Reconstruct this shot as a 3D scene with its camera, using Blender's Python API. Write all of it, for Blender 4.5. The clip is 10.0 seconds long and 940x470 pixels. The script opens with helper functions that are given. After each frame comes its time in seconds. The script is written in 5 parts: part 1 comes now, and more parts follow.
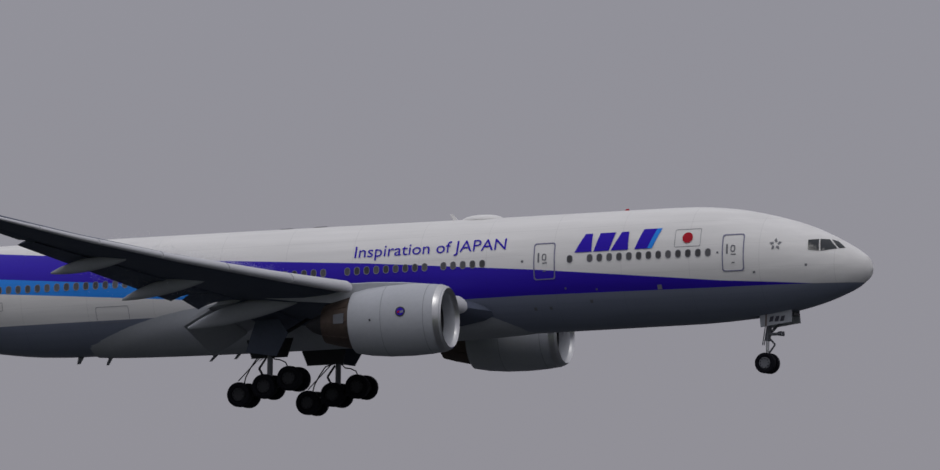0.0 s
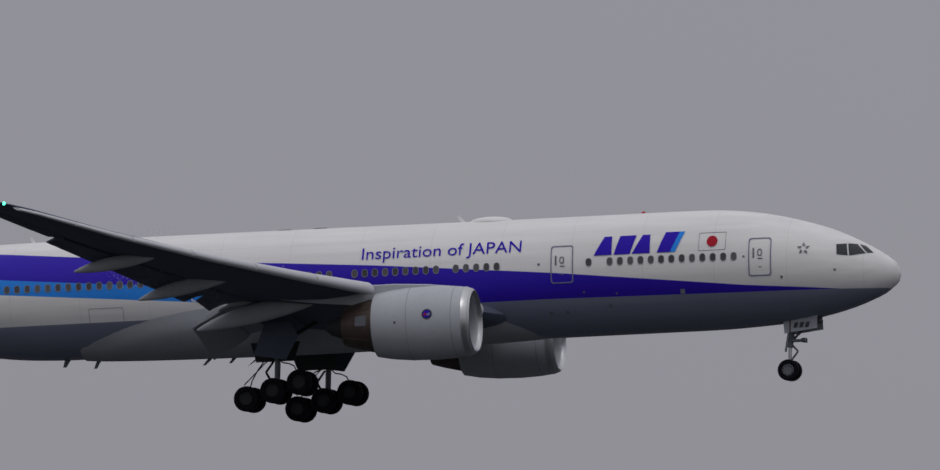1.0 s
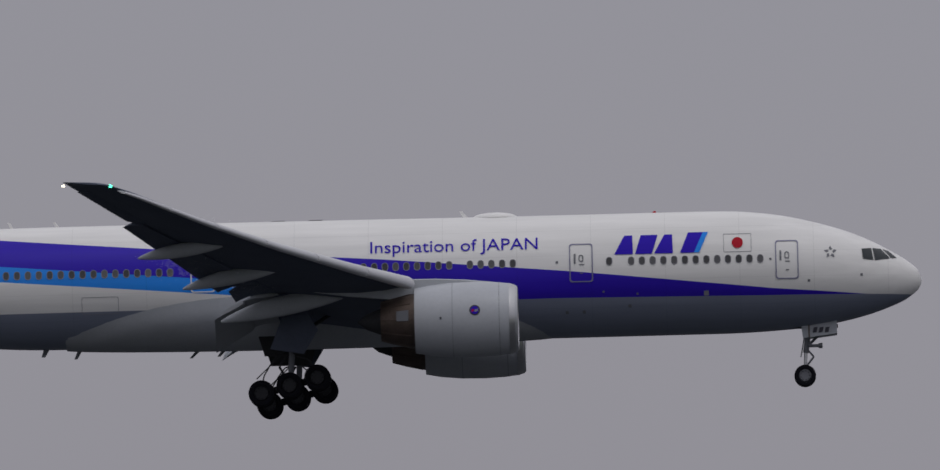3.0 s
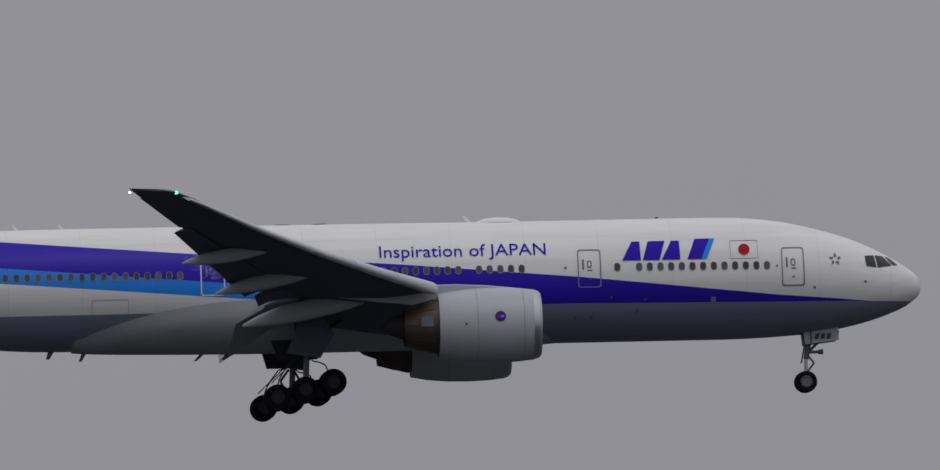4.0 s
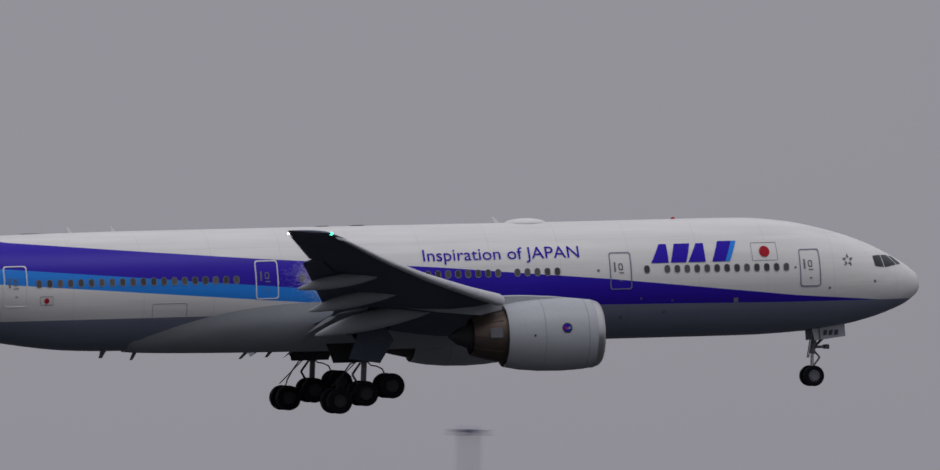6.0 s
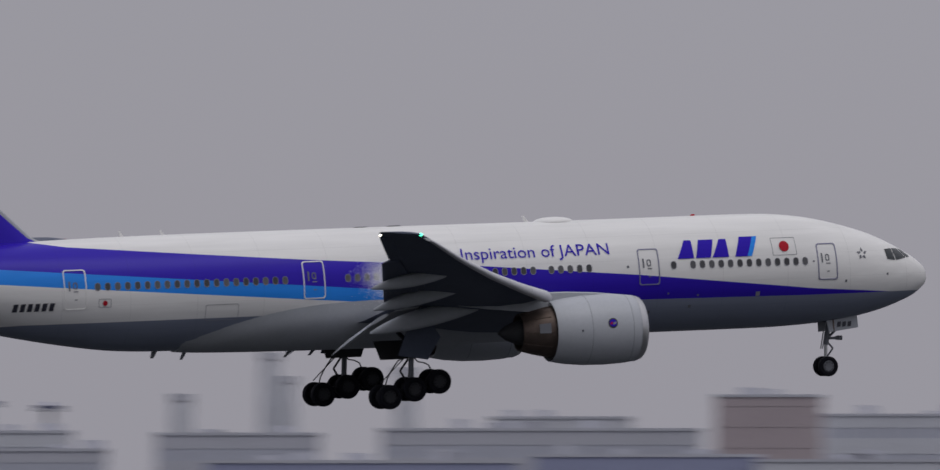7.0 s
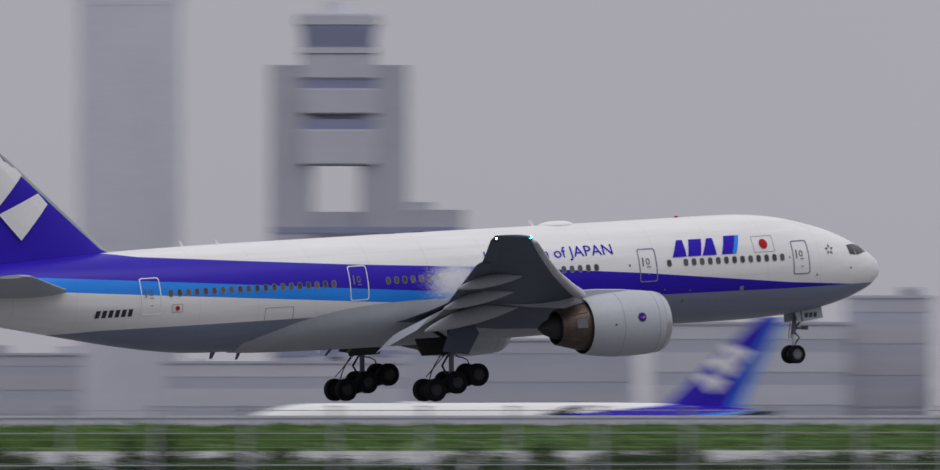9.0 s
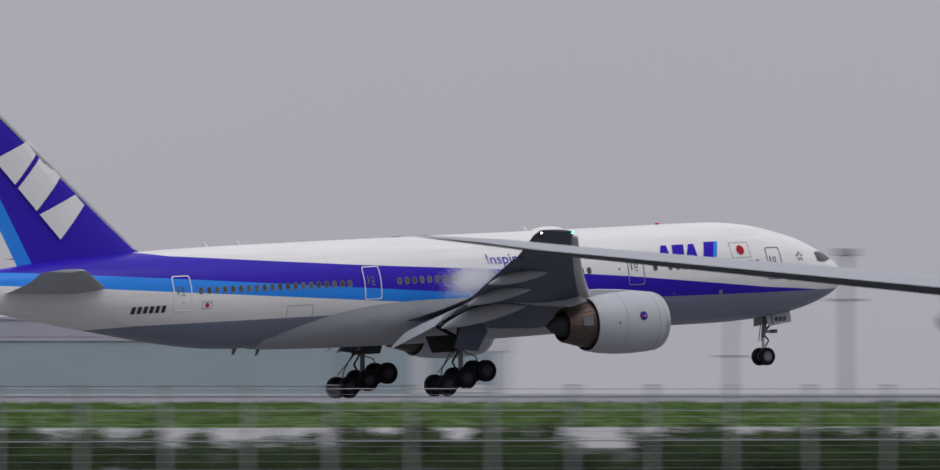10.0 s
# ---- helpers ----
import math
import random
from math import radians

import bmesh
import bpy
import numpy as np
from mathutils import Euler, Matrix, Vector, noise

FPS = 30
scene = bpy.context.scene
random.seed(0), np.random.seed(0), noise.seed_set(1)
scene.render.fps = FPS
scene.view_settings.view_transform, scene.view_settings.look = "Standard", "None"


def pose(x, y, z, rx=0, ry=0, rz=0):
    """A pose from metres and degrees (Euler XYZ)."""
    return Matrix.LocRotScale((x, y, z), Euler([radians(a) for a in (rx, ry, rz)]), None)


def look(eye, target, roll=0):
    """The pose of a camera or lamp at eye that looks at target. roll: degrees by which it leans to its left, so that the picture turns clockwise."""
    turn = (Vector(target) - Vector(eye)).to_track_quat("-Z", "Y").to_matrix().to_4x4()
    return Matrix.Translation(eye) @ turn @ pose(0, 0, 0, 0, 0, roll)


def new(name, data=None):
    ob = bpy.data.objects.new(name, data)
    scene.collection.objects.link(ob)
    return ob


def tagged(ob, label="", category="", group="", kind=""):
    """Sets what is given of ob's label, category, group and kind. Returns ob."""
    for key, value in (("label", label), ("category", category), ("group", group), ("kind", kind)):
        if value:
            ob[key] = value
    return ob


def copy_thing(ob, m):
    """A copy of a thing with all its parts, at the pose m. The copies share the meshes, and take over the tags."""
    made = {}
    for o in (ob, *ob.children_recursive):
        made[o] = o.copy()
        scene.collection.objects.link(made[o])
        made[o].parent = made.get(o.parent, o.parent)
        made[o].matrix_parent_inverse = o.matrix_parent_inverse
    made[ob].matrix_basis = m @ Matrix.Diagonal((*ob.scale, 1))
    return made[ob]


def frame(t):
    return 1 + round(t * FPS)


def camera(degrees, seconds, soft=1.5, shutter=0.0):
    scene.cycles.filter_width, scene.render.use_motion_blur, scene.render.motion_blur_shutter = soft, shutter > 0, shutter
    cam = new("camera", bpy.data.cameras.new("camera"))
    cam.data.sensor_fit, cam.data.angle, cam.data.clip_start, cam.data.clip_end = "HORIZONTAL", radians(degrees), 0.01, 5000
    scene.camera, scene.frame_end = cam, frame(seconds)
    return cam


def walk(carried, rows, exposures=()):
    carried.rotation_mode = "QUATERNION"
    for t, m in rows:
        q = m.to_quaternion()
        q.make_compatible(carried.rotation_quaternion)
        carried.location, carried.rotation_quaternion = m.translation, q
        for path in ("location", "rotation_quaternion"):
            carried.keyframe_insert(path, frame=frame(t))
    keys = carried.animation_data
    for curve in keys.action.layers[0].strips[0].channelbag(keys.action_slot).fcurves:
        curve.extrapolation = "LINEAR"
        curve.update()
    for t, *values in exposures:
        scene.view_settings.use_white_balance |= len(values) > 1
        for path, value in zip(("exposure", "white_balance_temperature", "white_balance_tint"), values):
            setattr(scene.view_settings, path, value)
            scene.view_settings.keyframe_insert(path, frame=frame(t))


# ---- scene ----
# ----- camera: a long lens on a fixed stand, panning with the landing airliner -----
EYE = (0.0, 0.0, 5.2)
CAM = [  # seconds, turn clockwise from north, tilt
    (0.0, -17.2307, 2.6474), (0.5, -14.6515, 2.5278), (1.0, -12.0202, 2.3951), (1.5, -9.2677, 2.2534),
    (2.0, -6.4582, 2.1096), (2.5, -3.7189, 1.9749), (3.0, -0.9950, 1.8406), (3.5, 1.7851, 1.7183),
    (4.0, 4.5936, 1.6040), (4.5, 7.3784, 1.4876), (5.0, 10.0956, 1.3660), (5.5, 12.7411, 1.2572),
    (6.0, 15.3368, 1.1550), (6.5, 17.8715, 1.0574), (7.0, 20.3240, 0.9649), (7.5, 22.7010, 0.8816),
    (8.0, 25.0716, 0.8175), (8.5, 27.3674, 0.7588), (9.0, 29.5889, 0.6979), (9.5, 31.7399, 0.6480),
    (10.0, 33.7392, 0.6114),
]
JET = [  # seconds, x, height, roll, nose down, heading
    (0.0, -230.00, 37.66, -0.350, -2.317, -1.250), (0.5, -194.98, 35.55, -0.913, -2.351, -1.150), (1.0, -159.97, 33.50, -0.977, -2.275, -1.050),
    (1.5, -124.96, 31.57, -0.475, -2.069, -0.870), (2.0, -89.92, 29.65, -0.444, -1.873, -0.630), (2.5, -54.87, 27.91, -1.203, -1.694, -0.390),
    (3.0, -19.81, 26.21, -1.860, -1.497, -0.281), (3.5, 15.27, 24.61, -2.055, -1.369, -0.203), (4.0, 50.34, 23.10, -1.760, -1.305, -0.183),
    (4.5, 85.40, 21.68, -0.949, -1.300, -0.246), (5.0, 120.45, 20.33, 0.403, -1.349, -0.421), (5.5, 155.57, 19.07, 1.180, -1.449, -0.571),
    (6.0, 190.77, 17.89, 1.389, -1.711, -0.735), (6.5, 226.05, 16.79, 1.266, -2.063, -0.887), (7.0, 261.42, 15.78, 1.046, -2.431, -1.004),
    (7.5, 296.88, 14.87, 0.966, -2.742, -1.059), (8.0, 332.43, 14.04, 0.768, -3.230, -1.200), (8.5, 368.08, 13.30, 0.536, -3.437, -1.263),
    (9.0, 403.83, 12.66, 0.157, -3.413, -1.379), (9.5, 439.65, 12.10, -0.116, -3.250, -1.243), (10.0, 475.48, 11.60, -0.731, -2.833, -0.763),
]
cam = camera(3.7802, 10.0, soft=1.35, shutter=0.6)
walk(cam, [(t, pose(*EYE, 90 + tilt, 0, -turn)) for t, turn, tilt in CAM],
     exposures=[(0.0, -0.07), (3.0, -0.05), (5.5, -0.07), (7.0, 0.10), (8.0, 0.24), (9.0, 0.38), (10.0, 0.42)])


def polar(turn, r, z=0.0):
    """A place r metres from the stand, at that turn clockwise from north."""
    turn -= 0.11  # the compass of the field plan against the stand's
    return Vector((r * math.sin(radians(turn)), r * math.cos(radians(turn)), z))


# ----- light: a humid overcast sky, brighter overhead, and a veiled sun -----
world = bpy.data.worlds.new("overcast")
scene.world = world
world.use_nodes = True
wn, wl = world.node_tree.nodes, world.node_tree.links
wn.clear()
w_out, w_bg = wn.new("ShaderNodeOutputWorld"), wn.new("ShaderNodeBackground")
w_sky = wn.new("ShaderNodeTexSky")
w_sky.sky_type, w_sky.sun_disc = "NISHITA", False
w_sky.sun_elevation, w_sky.sun_rotation = radians(62), radians(200)
w_gain = wn.new("ShaderNodeVectorMath")
w_gain.operation = "SCALE"
w_gain.inputs["Scale"].default_value = 0.1
w_co, w_sep = wn.new("ShaderNodeTexCoord"), wn.new("ShaderNodeSeparateXYZ")
w_ramp, w_mix = wn.new("ShaderNodeValToRGB"), wn.new("ShaderNodeMix")
w_noise = wn.new("ShaderNodeTexNoise")
w_noise.inputs["Scale"].default_value, w_noise.inputs["Detail"].default_value = 9.0, 4.0
w_var = wn.new("ShaderNodeMapRange")
w_var.inputs["To Min"].default_value, w_var.inputs["To Max"].default_value = 0.95, 1.05
w_mul = wn.new("ShaderNodeVectorMath")
w_mul.operation = "SCALE"
ramp = w_ramp.color_ramp
ramp.elements[0].position, ramp.elements[0].color = 0.0, (0.285, 0.277, 0.318, 1)
ramp.elements[1].position, ramp.elements[1].color = 1.0, (0.77, 0.77, 0.82, 1)
e = ramp.elements.new(0.06)
e.color = (0.290, 0.282, 0.325, 1)
e = ramp.elements.new(0.35)
e.color = (0.445, 0.44, 0.485, 1)
w_mix.data_type = "RGBA"
w_mix.inputs["Factor"].default_value = 0.94
wl.new(w_co.outputs["Generated"], w_sep.inputs[0])
wl.new(w_co.outputs["Generated"], w_noise.inputs["Vector"])
wl.new(w_sep.outputs["Z"], w_ramp.inputs["Fac"])
wl.new(w_noise.outputs["Fac"], w_var.inputs["Value"])
wl.new(w_ramp.outputs["Color"], w_mul.inputs[0])
wl.new(w_var.outputs["Result"], w_mul.inputs["Scale"])
wl.new(w_sky.outputs["Color"], w_gain.inputs[0])
wl.new(w_gain.outputs[0], w_mix.inputs["A"])
wl.new(w_mul.outputs[0], w_mix.inputs["B"])
wl.new(w_mix.outputs["Result"], w_bg.inputs["Color"])
wl.new(w_bg.outputs[0], w_out.inputs[0])
w_bg.inputs["Strength"].default_value = 1.0
sun = new("sun", bpy.data.lights.new("sun", "SUN"))
sun.data.energy, sun.data.angle, sun.data.color = 0.42, radians(25), (1.0, 0.97, 0.93)
sun.matrix_basis = look((60, -150, 300), (0, 0, 0))


# ----- materials -----
def mat(name, color, rough=0.5, metal=0.0, vary=0.08, scale=1.0, bump=0.0, glow=0.0, spread=0.0, spec=0.4):
    """Paint, metal, concrete: a colour with grain at two scales, gloss that varies with it, and fine relief."""
    m = bpy.data.materials.new(name)
    m.use_nodes = True
    n, l = m.node_tree.nodes, m.node_tree.links
    b = n["Principled BSDF"]
    b.inputs["Roughness"].default_value, b.inputs["Metallic"].default_value = rough, metal
    b.inputs["Specular IOR Level"].default_value = spec
    co = n.new("ShaderNodeTexCoord")
    fine, wide = n.new("ShaderNodeTexNoise"), n.new("ShaderNodeTexNoise")
    fine.inputs["Scale"].default_value, wide.inputs["Scale"].default_value = scale * 9, scale
    fine.inputs["Detail"].default_value = 5
    add, mr, mul = n.new("ShaderNodeMath"), n.new("ShaderNodeMapRange"), n.new("ShaderNodeVectorMath")
    mul.operation = "SCALE"
    mul.inputs[0].default_value = color[:3]
    mr.inputs["From Max"].default_value = 2.0
    mr.inputs["To Min"].default_value, mr.inputs["To Max"].default_value = 1 - vary * 2, 1 + vary * 2
    l.new(co.outputs["Object"], fine.inputs["Vector"]), l.new(co.outputs["Object"], wide.inputs["Vector"])
    l.new(fine.outputs["Fac"], add.inputs[0]), l.new(wide.outputs["Fac"], add.inputs[1])
    l.new(add.outputs[0], mr.inputs["Value"])
    if spread:
        info, sp, mm = n.new("ShaderNodeObjectInfo"), n.new("ShaderNodeMapRange"), n.new("ShaderNodeMath")
        sp.inputs["To Min"].default_value, sp.inputs["To Max"].default_value = 1 - spread, 1 + spread
        mm.operation = "MULTIPLY"
        l.new(info.outputs["Random"], sp.inputs["Value"])
        l.new(sp.outputs["Result"], mm.inputs[0]), l.new(mr.outputs["Result"], mm.inputs[1])
        l.new(mm.outputs[0], mul.inputs["Scale"])
    else:
        l.new(mr.outputs["Result"], mul.inputs["Scale"])
    l.new(mul.outputs[0], b.inputs["Base Color"])
    if bump:
        bp = n.new("ShaderNodeBump")
        bp.inputs["Strength"].default_value, bp.inputs["Distance"].default_value = bump, 0.05
        l.new(fine.outputs["Fac"], bp.inputs["Height"]), l.new(bp.outputs[0], b.inputs["Normal"])
    if glow:
        b.inputs["Emission Color"].default_value, b.inputs["Emission Strength"].default_value = (*color[:3], 1), glow
    return m


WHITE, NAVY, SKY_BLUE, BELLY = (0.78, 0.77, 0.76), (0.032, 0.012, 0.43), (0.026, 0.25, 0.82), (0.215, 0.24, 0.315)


def livery():
    """White crown, deep blue band that climbs to the tail, light blue band under it, grey belly."""
    m = bpy.data.materials.new("airliner_paint")
    m.use_nodes = True
    n, l = m.node_tree.nodes, m.node_tree.links
    b = n["Principled BSDF"]
    b.inputs["Roughness"].default_value, b.inputs["Specular IOR Level"].default_value = 0.32, 0.16
    co, sep = n.new("ShaderNodeTexCoord"), n.new("ShaderNodeSeparateXYZ")
    l.new(co.outputs["Object"], sep.inputs[0])

    def curve(points):  # height of an edge over the distance behind the nose
        mr, cr, back = n.new("ShaderNodeMapRange"), n.new("ShaderNodeValToRGB"), n.new("ShaderNodeMapRange")
        mr.inputs["From Min"].default_value, mr.inputs["From Max"].default_value = 30, -34
        l.new(sep.outputs["X"], mr.inputs["Value"]), l.new(mr.outputs["Result"], cr.inputs["Fac"])
        els = cr.color_ramp.elements
        els[0].position, els[1].position = points[0][0] / 64, points[-1][0] / 64
        for a, z in points[1:-1]:
            els.new(a / 64)
        for el, (a, z) in zip(els, points):
            el.color = ((z + 4) / 8,) * 3 + (1,)
        back.inputs["To Min"].default_value, back.inputs["To Max"].default_value = -4, 4
        l.new(cr.outputs["Color"], back.inputs["Value"])
        return back.outputs["Result"]

    def above(p, q):
        c = n.new("ShaderNodeMath")
        c.operation = "GREATER_THAN"
        for k, v in enumerate((p, q)):
            if isinstance(v, (int, float)):
                c.inputs[k].default_value = v
            else:
                l.new(v, c.inputs[k])
        return c.outputs[0]

    def both(p, q):
        c = n.new("ShaderNodeMath")
        c.operation = "MULTIPLY"
        l.new(p, c.inputs[0]), l.new(q, c.inputs[1])
        return c.outputs[0]

    def over(base, color, mask):
        mx = n.new("ShaderNodeMix")
        mx.data_type = "RGBA"
        l.new(mask, mx.inputs["Factor"])
        if isinstance(base, tuple):
            mx.inputs["A"].default_value = (*base, 1)
        else:
            l.new(base, mx.inputs["A"])
        mx.inputs["B"].default_value = (*color, 1)
        return mx.outputs["Result"]

    z, x = sep.outputs["Z"], sep.outputs["X"]
    top = curve([(2.6, -1.42), (7.4, -1.06), (17.4, 0.03), (26.8, 0.88), (36.3, 1.56), (43.0, 2.13), (49.3, 2.70), (51.0, 3.0), (52.0, 3.6)])
    mid = curve([(28.0, -0.55), (36.3, 0.18), (49.3, 1.31), (54.0, 1.72), (60.0, 2.22)])
    low = curve([(28.0, -1.24), (36.3, -0.56), (49.3, 0.51), (54.0, 0.92), (62.0, 1.55)])
    aft, front = above(2.0, x), above(x, 2.0)
    col = over(WHITE, NAVY, both(above(top, z), above(27.4, x)))
    col = over(col, SKY_BLUE, both(above(mid, z), aft))
    col = over(col, WHITE, both(above(low, z), aft))
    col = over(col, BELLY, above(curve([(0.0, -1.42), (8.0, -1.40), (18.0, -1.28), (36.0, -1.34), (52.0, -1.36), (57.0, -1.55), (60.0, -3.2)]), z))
    # rain streaks and dust, stretched along the flow
    mp, dirt, fine = n.new("ShaderNodeMapping"), n.new("ShaderNodeTexNoise"), n.new("ShaderNodeTexNoise")
    mp.inputs["Scale"].default_value = (0.12, 1.0, 1.6)
    dirt.inputs["Scale"].default_value, dirt.inputs["Detail"].default_value = 1.4, 6
    fine.inputs["Scale"].default_value = 14
    l.new(co.outputs["Object"], mp.inputs["Vector"]), l.new(mp.outputs[0], dirt.inputs["Vector"])
    l.new(co.outputs["Object"], fine.inputs["Vector"])
    mr, mul = n.new("ShaderNodeMapRange"), n.new("ShaderNodeVectorMath")
    mul.operation = "SCALE"
    mr.inputs["From Min"].default_value, mr.inputs["From Max"].default_value = 0.3, 0.75
    mr.inputs["To Min"].default_value, mr.inputs["To Max"].default_value = 1.03, 0.90
    l.new(dirt.outputs["Fac"], mr.inputs["Value"])
    l.new(col, mul.inputs[0]), l.new(mr.outputs["Result"], mul.inputs["Scale"])
    l.new(mul.outputs[0], b.inputs["Base Color"])
    last = mul.outputs[0]
    for axis, pitch, wide in (("X", 3.72, 0.007), ("Z", 1.31, 0.010)):  # lap joints of the skin panels
        ma, md, lt, sc = (n.new("ShaderNodeMath") for _ in range(4))
        ma.operation, md.operation, lt.operation, sc.operation = "MULTIPLY_ADD", "FRACT", "LESS_THAN", "MULTIPLY_ADD"
        ma.inputs[1].default_value, ma.inputs[2].default_value = 1 / pitch, 0.37
        lt.inputs[1].default_value, sc.inputs[1].default_value, sc.inputs[2].default_value = wide, -0.13, 1.0
        vm = n.new("ShaderNodeVectorMath")
        vm.operation = "SCALE"
        l.new(sep.outputs[axis], ma.inputs[0]), l.new(ma.outputs[0], md.inputs[0]), l.new(md.outputs[0], lt.inputs[0]), l.new(lt.outputs[0], sc.inputs[0])
        l.new(last, vm.inputs[0]), l.new(sc.outputs[0], vm.inputs["Scale"])
        last = vm.outputs[0]
    l.new(last, b.inputs["Base Color"])
    rr = n.new("ShaderNodeMapRange")
    rr.inputs["To Min"].default_value, rr.inputs["To Max"].default_value = 0.26, 0.42
    l.new(fine.outputs["Fac"], rr.inputs["Value"]), l.new(rr.outputs["Result"], b.inputs["Roughness"])
    return m


def fin_paint():
    """Deep blue fin with a light blue band down the rudder's edge."""
    m = mat("fin_paint", NAVY, 0.4, vary=0.05, scale=0.6, spec=0.2)
    n, l = m.node_tree.nodes, m.node_tree.links
    b = n["Principled BSDF"]
    old = b.inputs["Base Color"].links[0].from_socket
    co, sep, lin, cmp_, mx = (n.new(k) for k in ("ShaderNodeTexCoord", "ShaderNodeSeparateXYZ", "ShaderNodeMath", "ShaderNodeMath", "ShaderNodeMix"))
    lin.operation, cmp_.operation, mx.data_type = "MULTIPLY_ADD", "LESS_THAN", "RGBA"
    lin.inputs[1].default_value, lin.inputs[2].default_value = -0.50, 30 - 57.9 + 0.50 * 2.55
    l.new(co.outputs["Object"], sep.inputs[0]), l.new(sep.outputs["Z"], lin.inputs[0])
    l.new(sep.outputs["X"], cmp_.inputs[0]), l.new(lin.outputs[0], cmp_.inputs[1])
    l.new(cmp_.outputs[0], mx.inputs["Factor"]), l.new(old, mx.inputs["A"])
    mx.inputs["B"].default_value = (*SKY_BLUE, 1)
    l.new(mx.outputs["Result"], b.inputs["Base Color"])
    return m


PAINT, FIN = livery(), fin_paint()
M_WHITE = mat("white_paint", WHITE, 0.35, vary=0.04, scale=0.5)
# grey set well below the real paint, underside shade included in it
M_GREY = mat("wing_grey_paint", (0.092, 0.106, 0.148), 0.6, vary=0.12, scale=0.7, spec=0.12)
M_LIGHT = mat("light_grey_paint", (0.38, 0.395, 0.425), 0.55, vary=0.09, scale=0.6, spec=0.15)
M_COWL = mat("engine_cowl_paint", (0.43, 0.445, 0.48), 0.4, vary=0.07, scale=0.6, spec=0.3)
M_NAVY = mat("deep_blue_paint", NAVY, 0.6, vary=0.03, spec=0.08)
M_SKYB = mat("light_blue_paint", SKY_BLUE, 0.6, vary=0.03, spec=0.1)
M_RED = mat("red_paint", (0.42, 0.015, 0.03), 0.6, vary=0.03, spec=0.08)
M_METAL = mat("bare_metal", (0.55, 0.55, 0.56), 0.32, 0.9, vary=0.1)
# slat metal made paler to hold the light along the leading edge
M_SLAT = mat("slat_metal", (0.60, 0.60, 0.63), 0.45, 0.15, vary=0.08)
M_SEAM = mat("cowl_seam_grey", (0.27, 0.28, 0.31), 0.5, vary=0.05)
M_BURNT = mat("heat_stained_metal", (0.105, 0.078, 0.066), 0.5, 0.6, vary=0.35, scale=2.0)
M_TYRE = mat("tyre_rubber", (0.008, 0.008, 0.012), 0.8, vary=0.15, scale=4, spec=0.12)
M_DARK = mat("dark_bay", (0.03, 0.03, 0.034), 0.7, vary=0.2)
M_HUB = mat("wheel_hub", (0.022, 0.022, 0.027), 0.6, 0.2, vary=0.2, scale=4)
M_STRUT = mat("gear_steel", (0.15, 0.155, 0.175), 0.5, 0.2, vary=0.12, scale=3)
M_GLASS = mat("dark_glass", (0.02, 0.025, 0.03), 0.08, vary=0.02)
M_PANE = mat("cabin_window", (0.07, 0.07, 0.075), 0.3, vary=0.1, spread=0.5)
M_RIM = mat("window_frame", (0.22, 0.22, 0.25), 0.4, vary=0.04)
M_LINE = mat("grey_blue_outline", (0.20, 0.20, 0.30), 0.45, vary=0.03)
M_BLACK = mat("black_marking", (0.03, 0.03, 0.045), 0.5, vary=0.03)
M_GREEN_LAMP = mat("green_light", (0.1, 1.0, 0.55), 0.3, glow=2.5)
M_WHITE_LAMP = mat("white_light", (1.0, 0.9, 0.7), 0.3, glow=4.0)


# ----- mesh helpers -----
def part(name, bm, material, parent, label="", smooth=True):
    """One bmesh as one mesh object under a thing or a part."""
    me = bpy.data.meshes.new(name)
    bm.normal_update()
    bm.to_mesh(me)
    bm.free()
    for k in (material if isinstance(material, (list, tuple)) else [material]):
        me.materials.append(k)
    if smooth:
        me.polygons.foreach_set("use_smooth", [True] * len(me.polygons))
        me.set_sharp_from_angle(angle=radians(35))
    ob = new(name, me)
    ob.parent = parent
    if label:
        tagged(ob, label)
    return ob


def loft(bm, rings, closed=True, caps=True, mi=0):
    """Skin rings of points, one after another."""
    rows = [[bm.verts.new(p) for p in ring] for ring in rings]
    for r, s in zip(rows, rows[1:]):
        count = len(r)
        for k in range(count if closed else count - 1):
            f = bm.faces.new((r[k], r[(k + 1) % count], s[(k + 1) % count], s[k]))
            f.material_index = mi
    if caps and closed:
        for r in (rows[0][::-1], rows[-1]):
            bm.faces.new(r).material_index = mi
    return rows


def tube(bm, p, q, r0, r1=None, sides=10, mi=0):
    p, q, r1 = Vector(p), Vector(q), r0 if r1 is None else r1
    u = (q - p).normalized()
    v = u.orthogonal().normalized()
    w = u.cross(v)
    ring = lambda c, r: [c + r * (v * math.cos(t) + w * math.sin(t)) for t in np.linspace(0, 2 * math.pi, sides, endpoint=False)]
    loft(bm, [ring(p, r0), ring(q, r1)], mi=mi)


def box(bm, x0, x1, y0, y1, z0, z1, mi=0, bevel=0.0):
    vs = [bm.verts.new((x, y, z)) for x in (x0, x1) for y in (y0, y1) for z in (z0, z1)]
    fs = [bm.faces.new([vs[k] for k in q]) for q in ((0, 1, 3, 2), (4, 6, 7, 5), (0, 4, 5, 1), (2, 3, 7, 6), (0, 2, 6, 4), (1, 5, 7, 3))]
    for f in fs:
        f.material_index = mi
    if bevel:
        bmesh.ops.bevel(bm, geom=list({e for f in fs for e in f.edges}), offset=bevel, segments=2, affect="EDGES")


